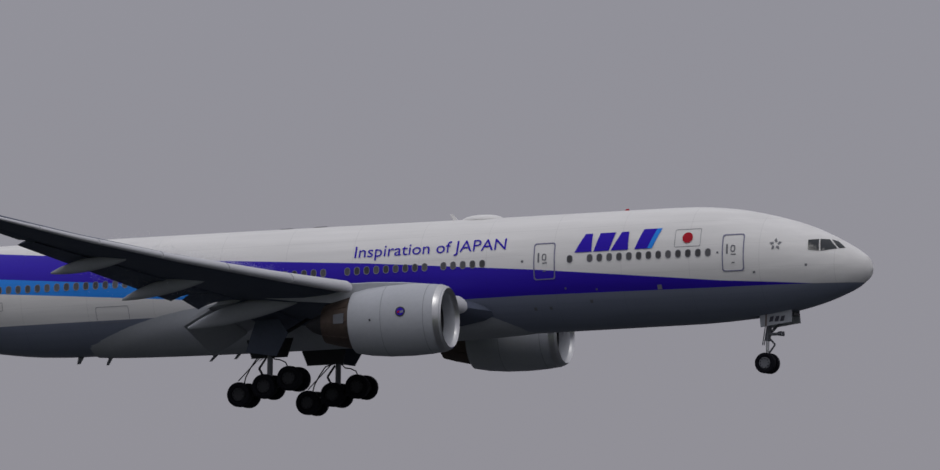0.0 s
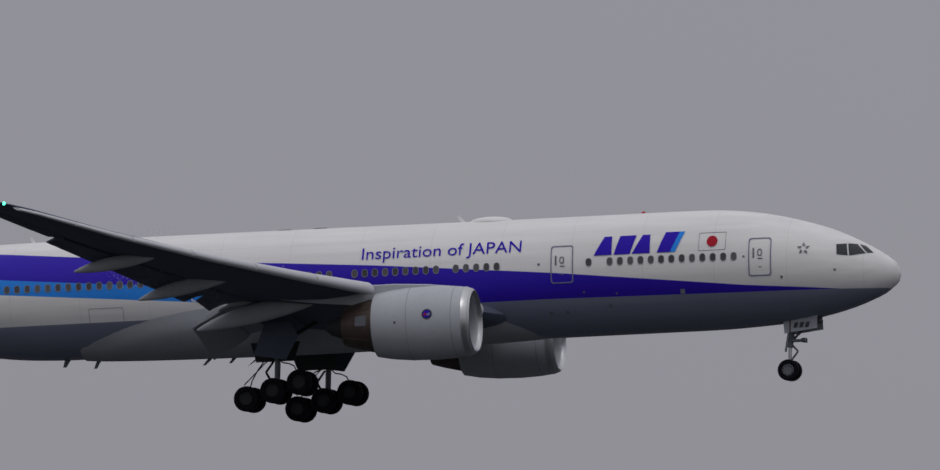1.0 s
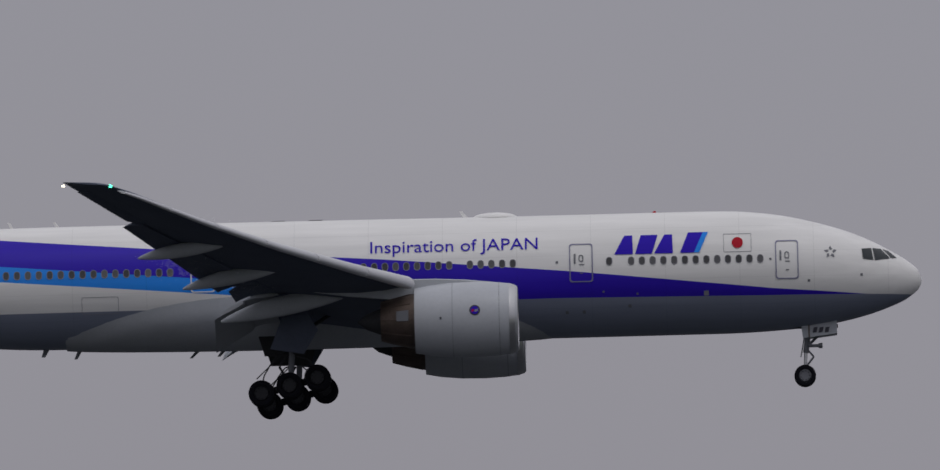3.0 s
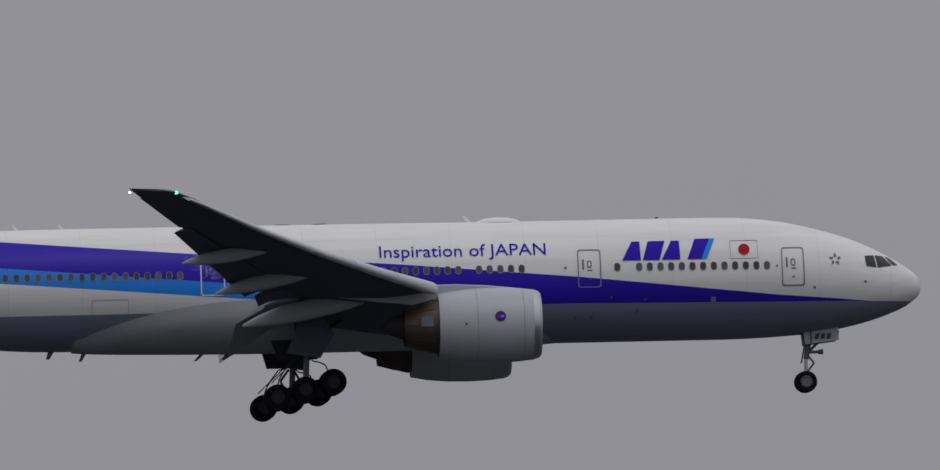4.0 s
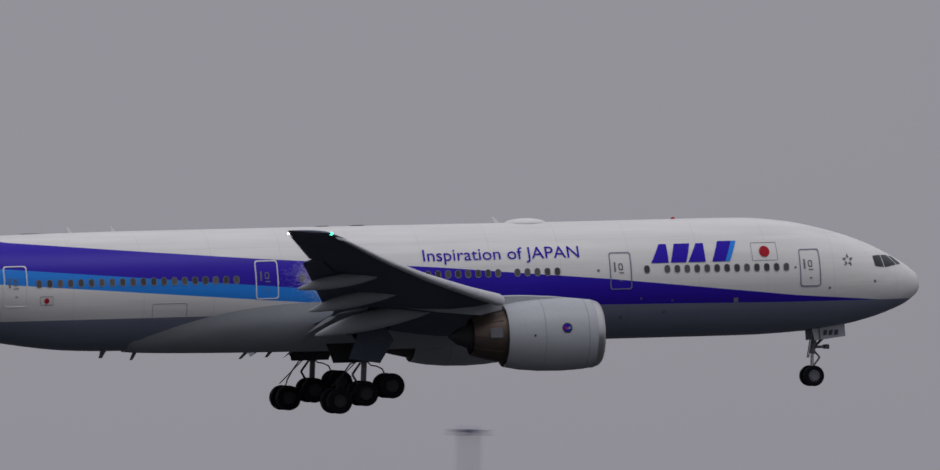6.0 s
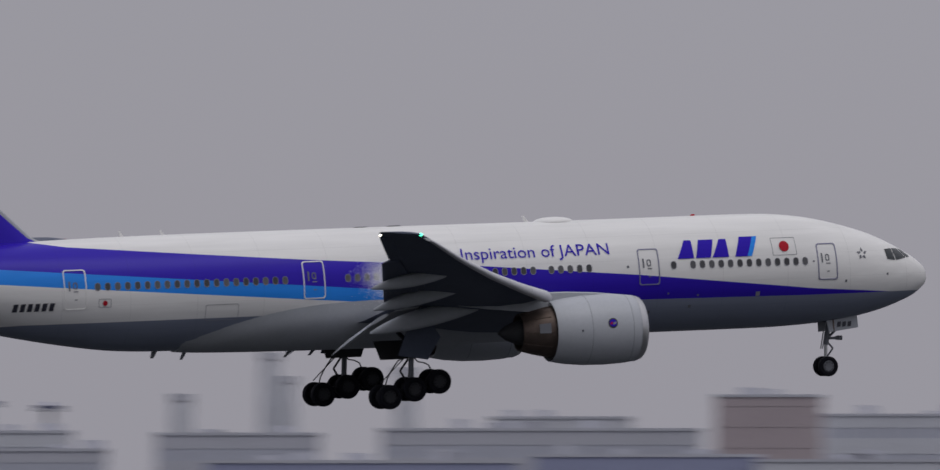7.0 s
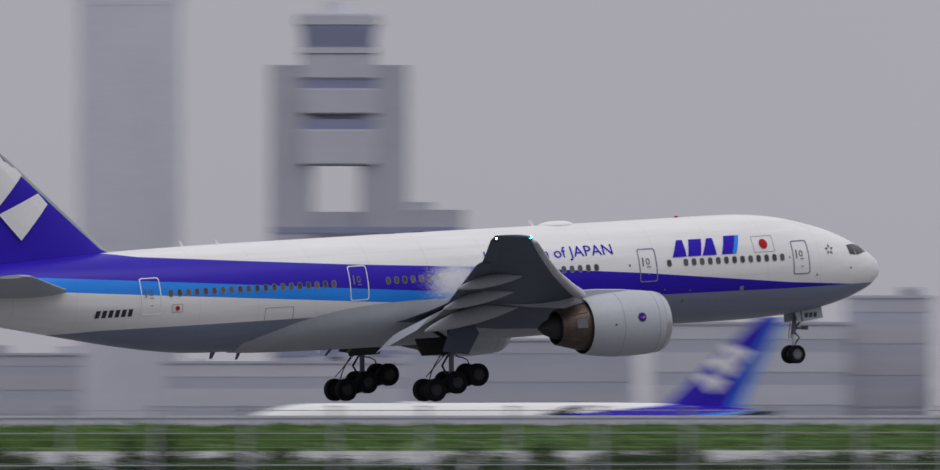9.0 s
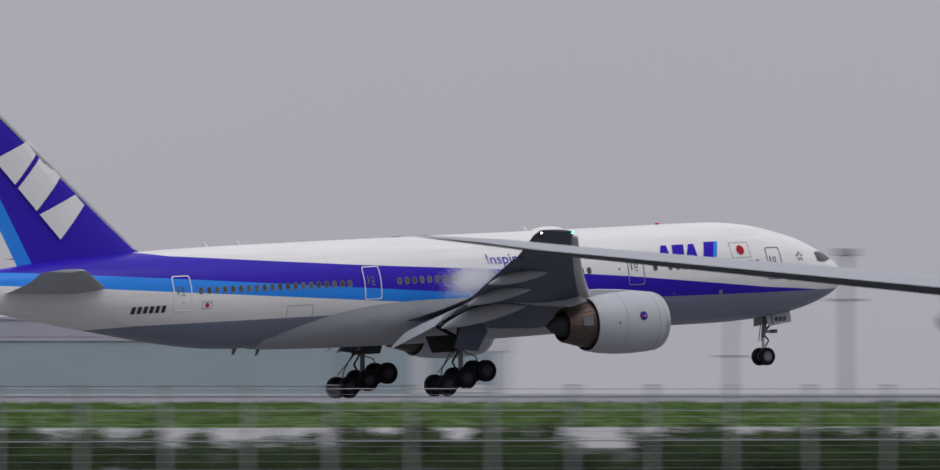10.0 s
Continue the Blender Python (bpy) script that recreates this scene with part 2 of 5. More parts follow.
def slab(bm, outline, thick, mi=0):
    """A plate from an outline in space, thick along its normal."""
    pts = [Vector(p) for p in outline]
    nrm = (pts[1] - pts[0]).cross(pts[2] - pts[0]).normalized() * thick / 2
    loft(bm, [[p - nrm for p in pts], [p + nrm for p in pts]], mi=mi)


def lathe(bm, profile, centre, sides=48, mi=0):
    """Turn (distance behind the nose, radius) pairs round a line along x."""
    cy, cz = centre
    rings = [[Vector((30 - a, cy + r * math.cos(t), cz + r * math.sin(t))) for t in np.linspace(0, 2 * math.pi, sides, endpoint=False)] for a, r in profile]
    loft(bm, rings, caps=False, mi=mi)


# ----- the wide-body twin: distances a are metres behind its nose, x = 30 - a, z from the fuselage's centre line -----
HULL = [  # a, half width, top, bottom
    (-0.07, 0.04, -0.66, -0.72), (0.04, 0.34, -0.27, -1.05), (0.25, 0.62, 0.00, -1.28), (0.82, 1.08, 0.44, -1.68), (1.7, 1.58, 0.97, -2.05),
    (2.3, 1.86, 1.29, -2.26), (2.9, 2.10, 1.58, -2.43), (3.85, 2.42, 1.95, -2.65), (5.4, 2.76, 2.41, -2.90), (6.9, 2.95, 2.75, -3.02),
    (8.8, 3.07, 2.99, -3.11), (10.5, 3.1, 3.05, -3.13), (14, 3.1, 3.06, -3.13), (18, 3.1, 3.06, -3.13), (24, 3.1, 3.08, -3.11), (30, 3.1, 3.11, -3.09),
    (36, 3.1, 3.13, -3.07), (43, 3.1, 3.14, -3.06), (45, 3.08, 3.13, -3.02), (47, 3.02, 3.11, -2.88), (50, 2.8, 3.06, -2.42), (53, 2.42, 2.96, -1.82),
    (56, 1.92, 2.80, -1.18), (59, 1.32, 2.56, -0.54), (61.3, 0.76, 2.27, 0.02), (62.6, 0.34, 1.98, 0.48), (62.94, 0.10, 1.63, 0.83)]
HA = np.array(HULL)


def hull(a):
    """Half width, top and bottom at a, smooth between the stations."""
    i = int(np.clip(np.searchsorted(HA[:, 0], a) - 1, 0, len(HA) - 2))
    u = (a - HA[i, 0]) / (HA[i + 1, 0] - HA[i, 0])
    out = []
    for k in (1, 2, 3):
        v, x = HA[:, k], HA[:, 0]
        d = lambda j: (v[min(j + 1, len(v) - 1)] - v[max(j - 1, 0)]) / (x[min(j + 1, len(v) - 1)] - x[max(j - 1, 0)])
        h = x[i + 1] - x[i]
        m0, m1 = d(i) * h, d(i + 1) * h
        if v[i] == v[i + 1]:
            m0 = m1 = 0
        out.append((2 * u**3 - 3 * u**2 + 1) * v[i] + (u**3 - 2 * u**2 + u) * m0 + (3 * u**2 - 2 * u**3) * v[i + 1] + (u**3 - u**2) * m1)
    return out


def skin(a, z, out=0.012):
    """The point of the starboard skin at a and height z, a little proud."""
    w, t, b = hull(a)
    c, h = (t + b) / 2, (t - b) / 2
    s = max(0.0, 1 - ((z - c) / h) ** 2) ** 0.5
    return Vector((30 - a, -(w * s + out * (0.3 + s)), z + out * (z - c) / h))


def decal(bm, poly, steps=4, out=0.012, mi=0):
    """A quad of four (a, z) corners laid on the skin."""
    (p, q, r, s) = [np.array(c, float) for c in poly]
    grid = [[bm.verts.new(skin(*((p * (1 - u) + q * u) * (1 - v) + (s * (1 - u) + r * u) * v), out)) for u in np.linspace(0, 1, steps + 1)] for v in np.linspace(0, 1, steps + 1)]
    for g, h in zip(grid, grid[1:]):
        for k in range(steps):
            bm.faces.new((g[k], g[k + 1], h[k + 1], h[k])).material_index = mi


def rounded(w, h, r, n=4, fine=0.2):
    """Corner-rounded outline, in (along, up)."""
    pts = []
    for cx, cy, t0 in ((w / 2 - r, h / 2 - r, 0), (-w / 2 + r, h / 2 - r, 90), (-w / 2 + r, -h / 2 + r, 180), (w / 2 - r, -h / 2 + r, 270)):
        pts += [(cx + r * math.cos(radians(t0 + 90 * k / n)), cy + r * math.sin(radians(t0 + 90 * k / n))) for k in range(n + 1)]
    out = []
    for p, q in zip(pts, pts[1:] + pts[:1]):  # long straight sides get points of their own
        m = max(1, int(math.dist(p, q) / fine))
        out += [(p[0] + (q[0] - p[0]) * k / m, p[1] + (q[1] - p[1]) * k / m) for k in range(m)]
    return out


def ring_decal(bm, a, z, w, h, r, width, out=0.02, mi=0, n=4):
    """A raised outline of rounded corners on the skin, with flanks."""
    o = rounded(w, h, r, n)
    i = [(u * (1 - 2 * width / w), v * (1 - 2 * width / h)) for u, v in o]
    loops = [[bm.verts.new(skin(a + u, z + v, d)) for u, v in pts] for pts, d in ((o, 0.0), (o, out), (i, out), (i, 0.0))]
    m = len(o)
    for p, q in zip(loops, loops[1:]):
        for k in range(m):
            bm.faces.new((p[k], p[(k + 1) % m], q[(k + 1) % m], q[k])).material_index = mi


TENT = ((0.0, 0.0), (1.0, 0.0), (0.98, 1.0), (0.56, 1.0))
ZIGZAG = ((0.05, 0.0), (0.95, 0.0), (0.95, 1.0), (0.05, 1.0))


def flat_shape(bm, outline, lay, cuts=3):
    """A many-cornered shape, cut fine and laid on a curved skin."""
    f = bm.faces.new([bm.verts.new((a, z, 0)) for a, z in outline])
    bmesh.ops.triangulate(bm, faces=[f])
    bmesh.ops.subdivide_edges(bm, edges=bm.edges[:], cuts=cuts, use_grid_fill=True)
    bmesh.ops.triangulate(bm, faces=bm.faces[:])
    for v in bm.verts:
        v.co = lay(v.co.x, v.co.y)


AIRFOIL = [(1.0, 0.0), (0.85, 0.022), (0.65, 0.046), (0.45, 0.062), (0.28, 0.064), (0.14, 0.052), (0.05, 0.033), (0.012, 0.016), (0.0, 0.0),
           (0.012, -0.014), (0.05, -0.028), (0.14, -0.042), (0.30, -0.052), (0.5, -0.044), (0.7, -0.022), (0.88, -0.006)]
WING = [  # out from the centre line, a of the leading edge, chord, height, thickness factor
    (2.2, 20.0, 13.6, -2.0, 1.15), (3.6, 21.2, 12.2, -1.78, 1.12), (6.5, 23.2, 10.1, -1.28, 1.08), (9.6, 25.35, 8.3, -0.78, 1.05), (14.0, 28.4, 6.5, -0.10, 1.02),
    (19.0, 31.85, 5.0, 0.76, 1.0), (24.0, 35.2, 3.8, 1.74, 0.95), (28.5, 38.2, 2.75, 2.78, 0.85), (30.1, 39.25, 2.25, 3.08, 0.7), (30.42, 39.75, 1.75, 3.13, 0.4)]
WA = np.array(WING)
# on the ground the wing hangs straighter, and this one ends in a raked tip
STANDING = np.array([(y, a, c, -2.0 + (y - 2.2) * 0.127, t * 0.85) for y, a, c, z, t in WING[:-2]] + [(29.6, 39.4, 1.9, 1.52, 0.8), (30.6, 40.8, 0.9, 1.65, 0.7), (30.95, 41.4, 0.35, 1.70, 0.5)])


def wing_at(y, shape=WA):
    return [float(np.interp(y, shape[:, 0], shape[:, k])) for k in range(1, 5)]


def wing_rings(ys, side, c0=0.0, c1=1.0, droop=0.0, back=0.0, down=0.0, thick=1.0, shape=WA):
    """Rings of a stretch of wing from chord part c0 to c1, turned down about its front by droop degrees."""
    rings = []
    for y in ys:
        a, ch, z, th = wing_at(y, shape)
        pts = AIRFOIL
        if (c0, c1) != (0.0, 1.0):
            w = c1 - c0
            pts = [(c0 + u * w, v * w * 2.0 * thick) for u, v in AIRFOIL]
        co, si = math.cos(radians(droop)), math.sin(radians(droop))
        flying = shape is WA
        twist = math.tan(radians(float(np.interp(y, [14, 30], [0, 5])))) if flying else 0.0  # washed out towards the tip
        bend = -0.45 * (y / 30) ** 2 if flying and side > 0 else 0.0  # the port wing carries a little less
        ring = []
        for u, v in pts:
            du, dv = (u - c0) * ch, v * ch * th
            lift = u * ch * twist + bend
            ring.append((30 - (a + c0 * ch + back + du * co + dv * si), side * y, z - down - du * si + dv * co + lift))
        rings.append(ring if side < 0 else ring[::-1])
    return rings


def flap_rings(root, tip, side, c0, f0, f1):
    """Rings of a flap leaf, the stretch f0 to f1 of the way from the hinge line to the trailing edge."""
    rings = []
    for k in np.linspace(0, 1, 6):
        y, te, tz = (root[j] + (tip[j] - root[j]) * k for j in range(3))
        a, ch, z, th = wing_at(y)
        twist = math.tan(radians(float(np.interp(y, [14, 30], [0, 5]))))
        h, hz = a + c0 * ch + 0.25, z + c0 * ch * twist - 0.10
        bow = lambda f: 0.10 * (te - h) * math.sin(math.pi * f)
        drop = -0.45 * (y / 30) ** 2 if side > 0 else 0.0
        ring = []
        for u, v in AIRFOIL:
            f = f0 + u * (f1 - f0)
            ring.append((30 - (h + (te - h) * f), side * y, hz + (tz - hz) * f + bow(f) + v * 1.3 * (te - h) * (f1 - f0) + drop - 0.05 * (f0 > 0)))
        rings.append(ring if side < 0 else ring[::-1])
    return rings


def build_wing(jet, side, standing=False):
    shape = STANDING if standing else WA
    bm = bmesh.new()
    loft(bm, wing_rings(list(shape[:, 0]), side, shape=shape))
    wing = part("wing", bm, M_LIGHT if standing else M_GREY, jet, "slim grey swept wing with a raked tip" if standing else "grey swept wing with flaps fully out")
    if standing:
        for y, length in ((14.0, 4.6), (20.6, 3.8)):
            a, ch, z, th = wing_at(y, shape)
            bm = bmesh.new()
            loft(bm, [[(30 - (a + ch * 0.55 + u * length), side * y + 0.30 * k * math.cos(t), z - 0.42 - 0.25 * u + 0.42 * k * math.sin(t)) for t in np.linspace(0, 2 * math.pi, 14, endpoint=False)] for u in np.linspace(0, 1, 10) for k in [math.sin(math.pi * (0.04 + 0.92 * u)) ** 0.7 * length / 4]])
            part("flap_track_fairing", bm, M_GREY, wing, "canoe-shaped flap track fairing")
        return wing
    # inner leaves get the lighter grey, sky light put into their colour
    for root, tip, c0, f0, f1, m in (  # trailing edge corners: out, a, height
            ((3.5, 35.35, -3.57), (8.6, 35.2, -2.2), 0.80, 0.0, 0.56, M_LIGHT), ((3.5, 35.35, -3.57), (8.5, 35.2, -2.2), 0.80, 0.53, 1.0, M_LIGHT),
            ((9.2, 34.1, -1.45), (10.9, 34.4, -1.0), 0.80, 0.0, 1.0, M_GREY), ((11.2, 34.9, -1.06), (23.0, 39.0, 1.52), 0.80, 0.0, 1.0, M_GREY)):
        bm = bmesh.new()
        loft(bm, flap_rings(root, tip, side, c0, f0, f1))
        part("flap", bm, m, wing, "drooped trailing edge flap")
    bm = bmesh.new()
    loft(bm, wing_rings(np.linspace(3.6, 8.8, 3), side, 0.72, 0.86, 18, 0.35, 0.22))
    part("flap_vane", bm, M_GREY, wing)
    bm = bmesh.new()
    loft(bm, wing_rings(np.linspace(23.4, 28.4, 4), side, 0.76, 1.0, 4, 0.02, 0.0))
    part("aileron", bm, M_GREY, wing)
    spans = [(4.4, 8.2), (10.3, 13.3), (13.36, 16.6), (16.66, 20.0), (20.06, 23.3), (23.36, 26.4), (26.46, 29.5)]
    for y0, y1 in spans:
        bm = bmesh.new()
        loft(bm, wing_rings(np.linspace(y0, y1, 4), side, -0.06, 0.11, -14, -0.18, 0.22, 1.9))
        part("slat", bm, M_SLAT, wing, "leading edge slat in metal paled as if lit")
    for y, a0, z0, a1, z1 in ((19.6, 34.3, 0.70, 38.45, 0.20), (14.2, 31.8, -0.22, 36.52, -1.03), (8.75, 28.8, -1.30, 34.88, -2.37)):
        bm, rings = bmesh.new(), []
        for u in np.linspace(0, 1, 16):
            r = 0.085 * (a1 - a0) * (math.sin(math.pi * (0.03 + 0.95 * u)) ** 0.75)
            zz = z0 + (z1 - z0) * (0.35 * u + 0.65 * u * u)
            rings.append([(30 - (a0 + u * (a1 - a0)), side * y + r * 0.7 * math.cos(t), zz + r * math.sin(t)) for t in np.linspace(0, 2 * math.pi, 16, endpoint=False)])
        loft(bm, rings)
        part("flap_track_fairing", bm, M_LIGHT, wing, "canoe-shaped flap track fairing")
    bm = bmesh.new()
    a, ch, z, th = wing_at(29.9)
    bmesh.ops.create_icosphere(bm, subdivisions=2, radius=0.09, matrix=Matrix.Translation((30 - a - 0.12, side * 30.0, z + (0.02 if side < 0 else -0.43))))
    part("navigation_light", bm, M_GREEN_LAMP if side < 0 else M_RED, wing, "small glowing wing tip light")
    if side > 0:
        return wing
    bm = bmesh.new()
    bmesh.ops.create_icosphere(bm, subdivisions=2, radius=0.06, matrix=Matrix.Translation((30 - 41.5, side * 30.2, 3.11)))
    part("strobe_light", bm, M_WHITE_LAMP, wing, "small white tail light at the tip")
    return wing


def vapour_mat():
    """Mist droplets: white, lit on both sides."""
    m = bpy.data.materials.new("white_mist")
    m.use_nodes = True
    n, l = m.node_tree.nodes, m.node_tree.links
    n.clear()
    out, face, back, mix = (n.new(k) for k in ("ShaderNodeOutputMaterial", "ShaderNodeBsdfDiffuse", "ShaderNodeBsdfTranslucent", "ShaderNodeMixShader"))
    for k, lobe in enumerate((face, back)):
        lobe.inputs["Color"].default_value = (0.92, 0.92, 0.93, 1)
        l.new(lobe.outputs[0], mix.inputs[k + 1])
    l.new(mix.outputs[0], out.inputs["Surface"])
    return m


M_VAPOUR = vapour_mat()


def build_vapour(wing):
    """Condensation torn off the flaps: a drift of many tiny flakes, thick in the middle."""
    rnd = random.Random(5)
    verts, faces = [], []
    for k in range(60000):
        u = min(1.0, max(0.0, rnd.gauss(0.5, 0.27)))
        c = Vector((30 - (31.9 + 4.4 * u) + rnd.gauss(0, 0.7), -(6.8 + 9.0 * u) + rnd.gauss(0, 0.6), -0.05 + 1.1 * u + rnd.gauss(0, 0.48)))
        p = Vector((rnd.gauss(0, 1), rnd.gauss(0, 1), rnd.gauss(0, 1))).normalized() * rnd.uniform(0.006, 0.015)
        q = p.orthogonal()
        b = len(verts)
        verts += [c - p, c + q, c + p, c - q]
        faces.append((b, b + 1, b + 2, b + 3))
    me = bpy.data.meshes.new("vapour")
    me.from_pydata(verts, [], faces)
    me.materials.append(M_VAPOUR)
    ob = new("vapour", me)
    ob.parent = wing
    tagged(ob, "faint white mist trailing off the flaps", kind="stuff")


def build_engine(jet, side):
    cy, cz = side * 9.65, -2.64
    bm = bmesh.new()
    lathe(bm, [(20.9, 1.36), (20.45, 1.375), (20.2, 1.47), (20.1, 1.56), (20.18, 1.655), (20.5, 1.755), (21.2, 1.835), (22.2, 1.88), (23.4, 1.855), (24.4, 1.76), (25.2, 1.61), (25.2, 1.57), (24.5, 1.58)], (cy, cz))
    eng = part("engine", bm, M_COWL, jet, "large pale grey turbofan nacelle")
    bm = bmesh.new()
    lathe(bm, [(20.5, 1.77), (20.2, 1.668), (20.085, 1.56), (20.19, 1.46), (20.5, 1.38)], (cy, cz))
    part("intake_lip", bm, M_METAL, eng, "polished metal intake lip")
    for a, r in ((20.98, 1.812), (23.30, 1.857)):
        bm = bmesh.new()
        lathe(bm, [(a, r - 0.02), (a, r + 0.006), (a + 0.035, r + 0.006), (a + 0.035, r - 0.02)], (cy, cz))
        part("cowl_seam", bm, M_SEAM, eng)
    bm = bmesh.new()
    lathe(bm, [(20.9, 1.38), (21.3, 1.36), (21.35, 0.02)], (cy, cz), 40)
    part("fan", bm, M_DARK, eng)
    bm = bmesh.new()
    lathe(bm, [(20.75, 0.02), (20.95, 0.20), (21.32, 0.40)], (cy, cz), 24)
    part("spinner", bm, M_STRUT, eng)
    bm = bmesh.new()
    lathe(bm, [(24.4, 1.42), (25.4, 1.36), (26.2, 1.18), (26.9, 0.98), (26.9, 0.92), (26.3, 0.9)], (cy, cz))
    part("core_nozzle", bm, M_BURNT, eng, "brown heat-stained exhaust nozzle")
    for k in range(10):  # seams standing off the hot section
        t = 2 * math.pi * k / 10
        p = lambda a, r: (30 - a, cy + r * math.cos(t), cz + r * math.sin(t))
        bm = bmesh.new()
        tube(bm, p(25.4, 1.37), p(26.85, 1.0), 0.03, 0.03, 6)
        part("nozzle_rib", bm, M_BURNT, eng)
    bm = bmesh.new()  # paler access panel on the hot section
    vs = [(30 - a, cy + r * math.cos(t), cz + r * math.sin(t)) for a, r, t in ((25.5, 1.37, math.pi - 0.35), (25.5, 1.37, math.pi + 0.05), (26.1, 1.23, math.pi + 0.05), (26.1, 1.23, math.pi - 0.35))]
    slab(bm, vs, 0.05)
    part("access_panel", bm, M_STRUT, eng)
    bm = bmesh.new()
    lathe(bm, [(25.9, 0.74), (26.9, 0.66), (27.6, 0.40), (28.05, 0.04)], (cy, cz), 28)
    part("exhaust_plug", bm, M_DARK, eng, "dark exhaust plug")
    bm = bmesh.new()
    prof = [(21.3, 1.79, 0.10), (22.6, 1.93, 0.26), (24.2, 2.02, 0.30), (26.0, 2.02, 0.30), (28.5, 1.85, 0.22), (30.2, 1.7, 0.05)]
    low = [(21.3, 1.74), (22.6, 1.5), (24.2, 1.2), (26.0, 1.05), (28.5, 1.3), (30.2, 1.55)]
    loft(bm, [[(30 - a, cy - w, cz + lo), (30 - a, cy + w, cz + lo), (30 - a, cy + w * 0.8, cz + h), (30 - a, cy, cz + h + 0.06), (30 - a, cy - w * 0.8, cz + h)] for (a, h, w), (_, lo) in zip(prof, low)])
    part("pylon", bm, M_LIGHT, eng)
    # round maker's mark on the outer cowl, with plain shapes for its lettering
    ang = math.pi if side < 0 else 0.0
    cowl_r = lambda a: float(np.interp(a, [20.5, 21.2, 22.2, 23.4, 24.4], [1.755, 1.835, 1.88, 1.855, 1.76]))

    def on_cowl(a, up, out):
        r = cowl_r(a) + out
        t = ang + (up / r if side > 0 else -up / r)
        return (30 - a, cy + r * math.cos(t), cz + r * math.sin(t))
    bm = bmesh.new()
    for rad, out, mi in ((0.27, 0.02, 0), (0.20, 0.032, 1)):
        c = bm.verts.new(on_cowl(22.2, 0.36, out))
        ring = [bm.verts.new(on_cowl(22.2 + rad * math.cos(t), 0.36 + rad * math.sin(t), out)) for t in np.linspace(0, 2 * math.pi, 24, endpoint=False)]
        for k in range(24):
            bm.faces.new((c, ring[k], ring[(k + 1) % 24])).material_index = mi
    for k, (u0, u1) in enumerate(((-0.17, 0.0), (0.03, 0.16))):
        vs = [bm.verts.new(on_cowl(22.2 + u, 0.36 + v, 0.042)) for u, v in ((u0, -0.05), (u1, -0.09), (u1, 0.02), (u0, 0.07))]
        bm.faces.new(vs).material_index = 2 + k
    part("round_emblem", bm, [M_BLACK, M_NAVY, M_RIM, M_RED], eng, "round blue emblem with red and white")
    bm = bmesh.new()
    vs = [bm.verts.new(on_cowl(23.9 + u, 0.0 + v, 0.012)) for u, v in ((-0.05, -0.06), (0.05, -0.06), (0.05, 0.06), (-0.05, 0.06))]
    bm.faces.new(vs)
    part("latch_port", bm, M_BLACK, eng)
    return eng


def wheel_mesh(radius, width, hub):
    bm = bmesh.new()
    prof = [(0.0, -0.42), (0.30, -0.42), (0.50, -0.46), (0.60, -0.30)]
    tyre = [(0.60, -0.42), (0.80, -0.5), (0.95, -0.44), (1.0, -0.30), (1.0, -0.16), (0.985, -0.14), (1.0, -0.12), (1.0, 0.12), (0.985, 0.14), (1.0, 0.16), (1.0, 0.30), (0.95, 0.44), (0.80, 0.5), (0.60, 0.42)]
    turn = lambda pr: [[(r * radius * math.cos(t), y * width, r * radius * math.sin(t)) for r, y in pr] for t in np.linspace(0, 2 * math.pi, 28, endpoint=False)]
    for pr, mi in ((tyre, 0), ([(r if r else 0.02, y) for r, y in prof], 1), ([(r if r else 0.02, -y) for r, y in prof], 1)):
        rows = [[bm.verts.new(p) for p in ring] for ring in turn(pr)]
        for k in range(28):
            r, s = rows[k], rows[(k + 1) % 28]
            for j in range(len(pr) - 1):
                bm.faces.new((r[j], r[j + 1], s[j + 1], s[j])).material_index = mi
    for k in range(9):  # bolt holes in the hub
        t = 2 * math.pi * k / 9
        for s in (-1, 1):
            c = Vector((0.42 * radius * math.cos(t), s * 0.44 * width, 0.42 * radius * math.sin(t)))
            tube(bm, c, c + Vector((0, s * 0.03, 0)), 0.05 * radius, sides=6, mi=0)
    bmesh.ops.recalc_face_normals(bm, faces=bm.faces)
    me = bpy.data.meshes.new("wheel")
    bm.to_mesh(me)
    bm.free()
    me.materials.append(M_TYRE), me.materials.append(hub)
    me.polygons.foreach_set("use_smooth", [True] * len(me.polygons))
    me.set_sharp_from_angle(angle=radians(40))
    return me


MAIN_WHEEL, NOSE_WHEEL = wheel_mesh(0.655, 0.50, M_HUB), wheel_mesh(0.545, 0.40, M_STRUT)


def add_wheel(me, parent, p):
    ob = new("wheel", me)
    ob.parent, ob.location = parent, p
    return ob


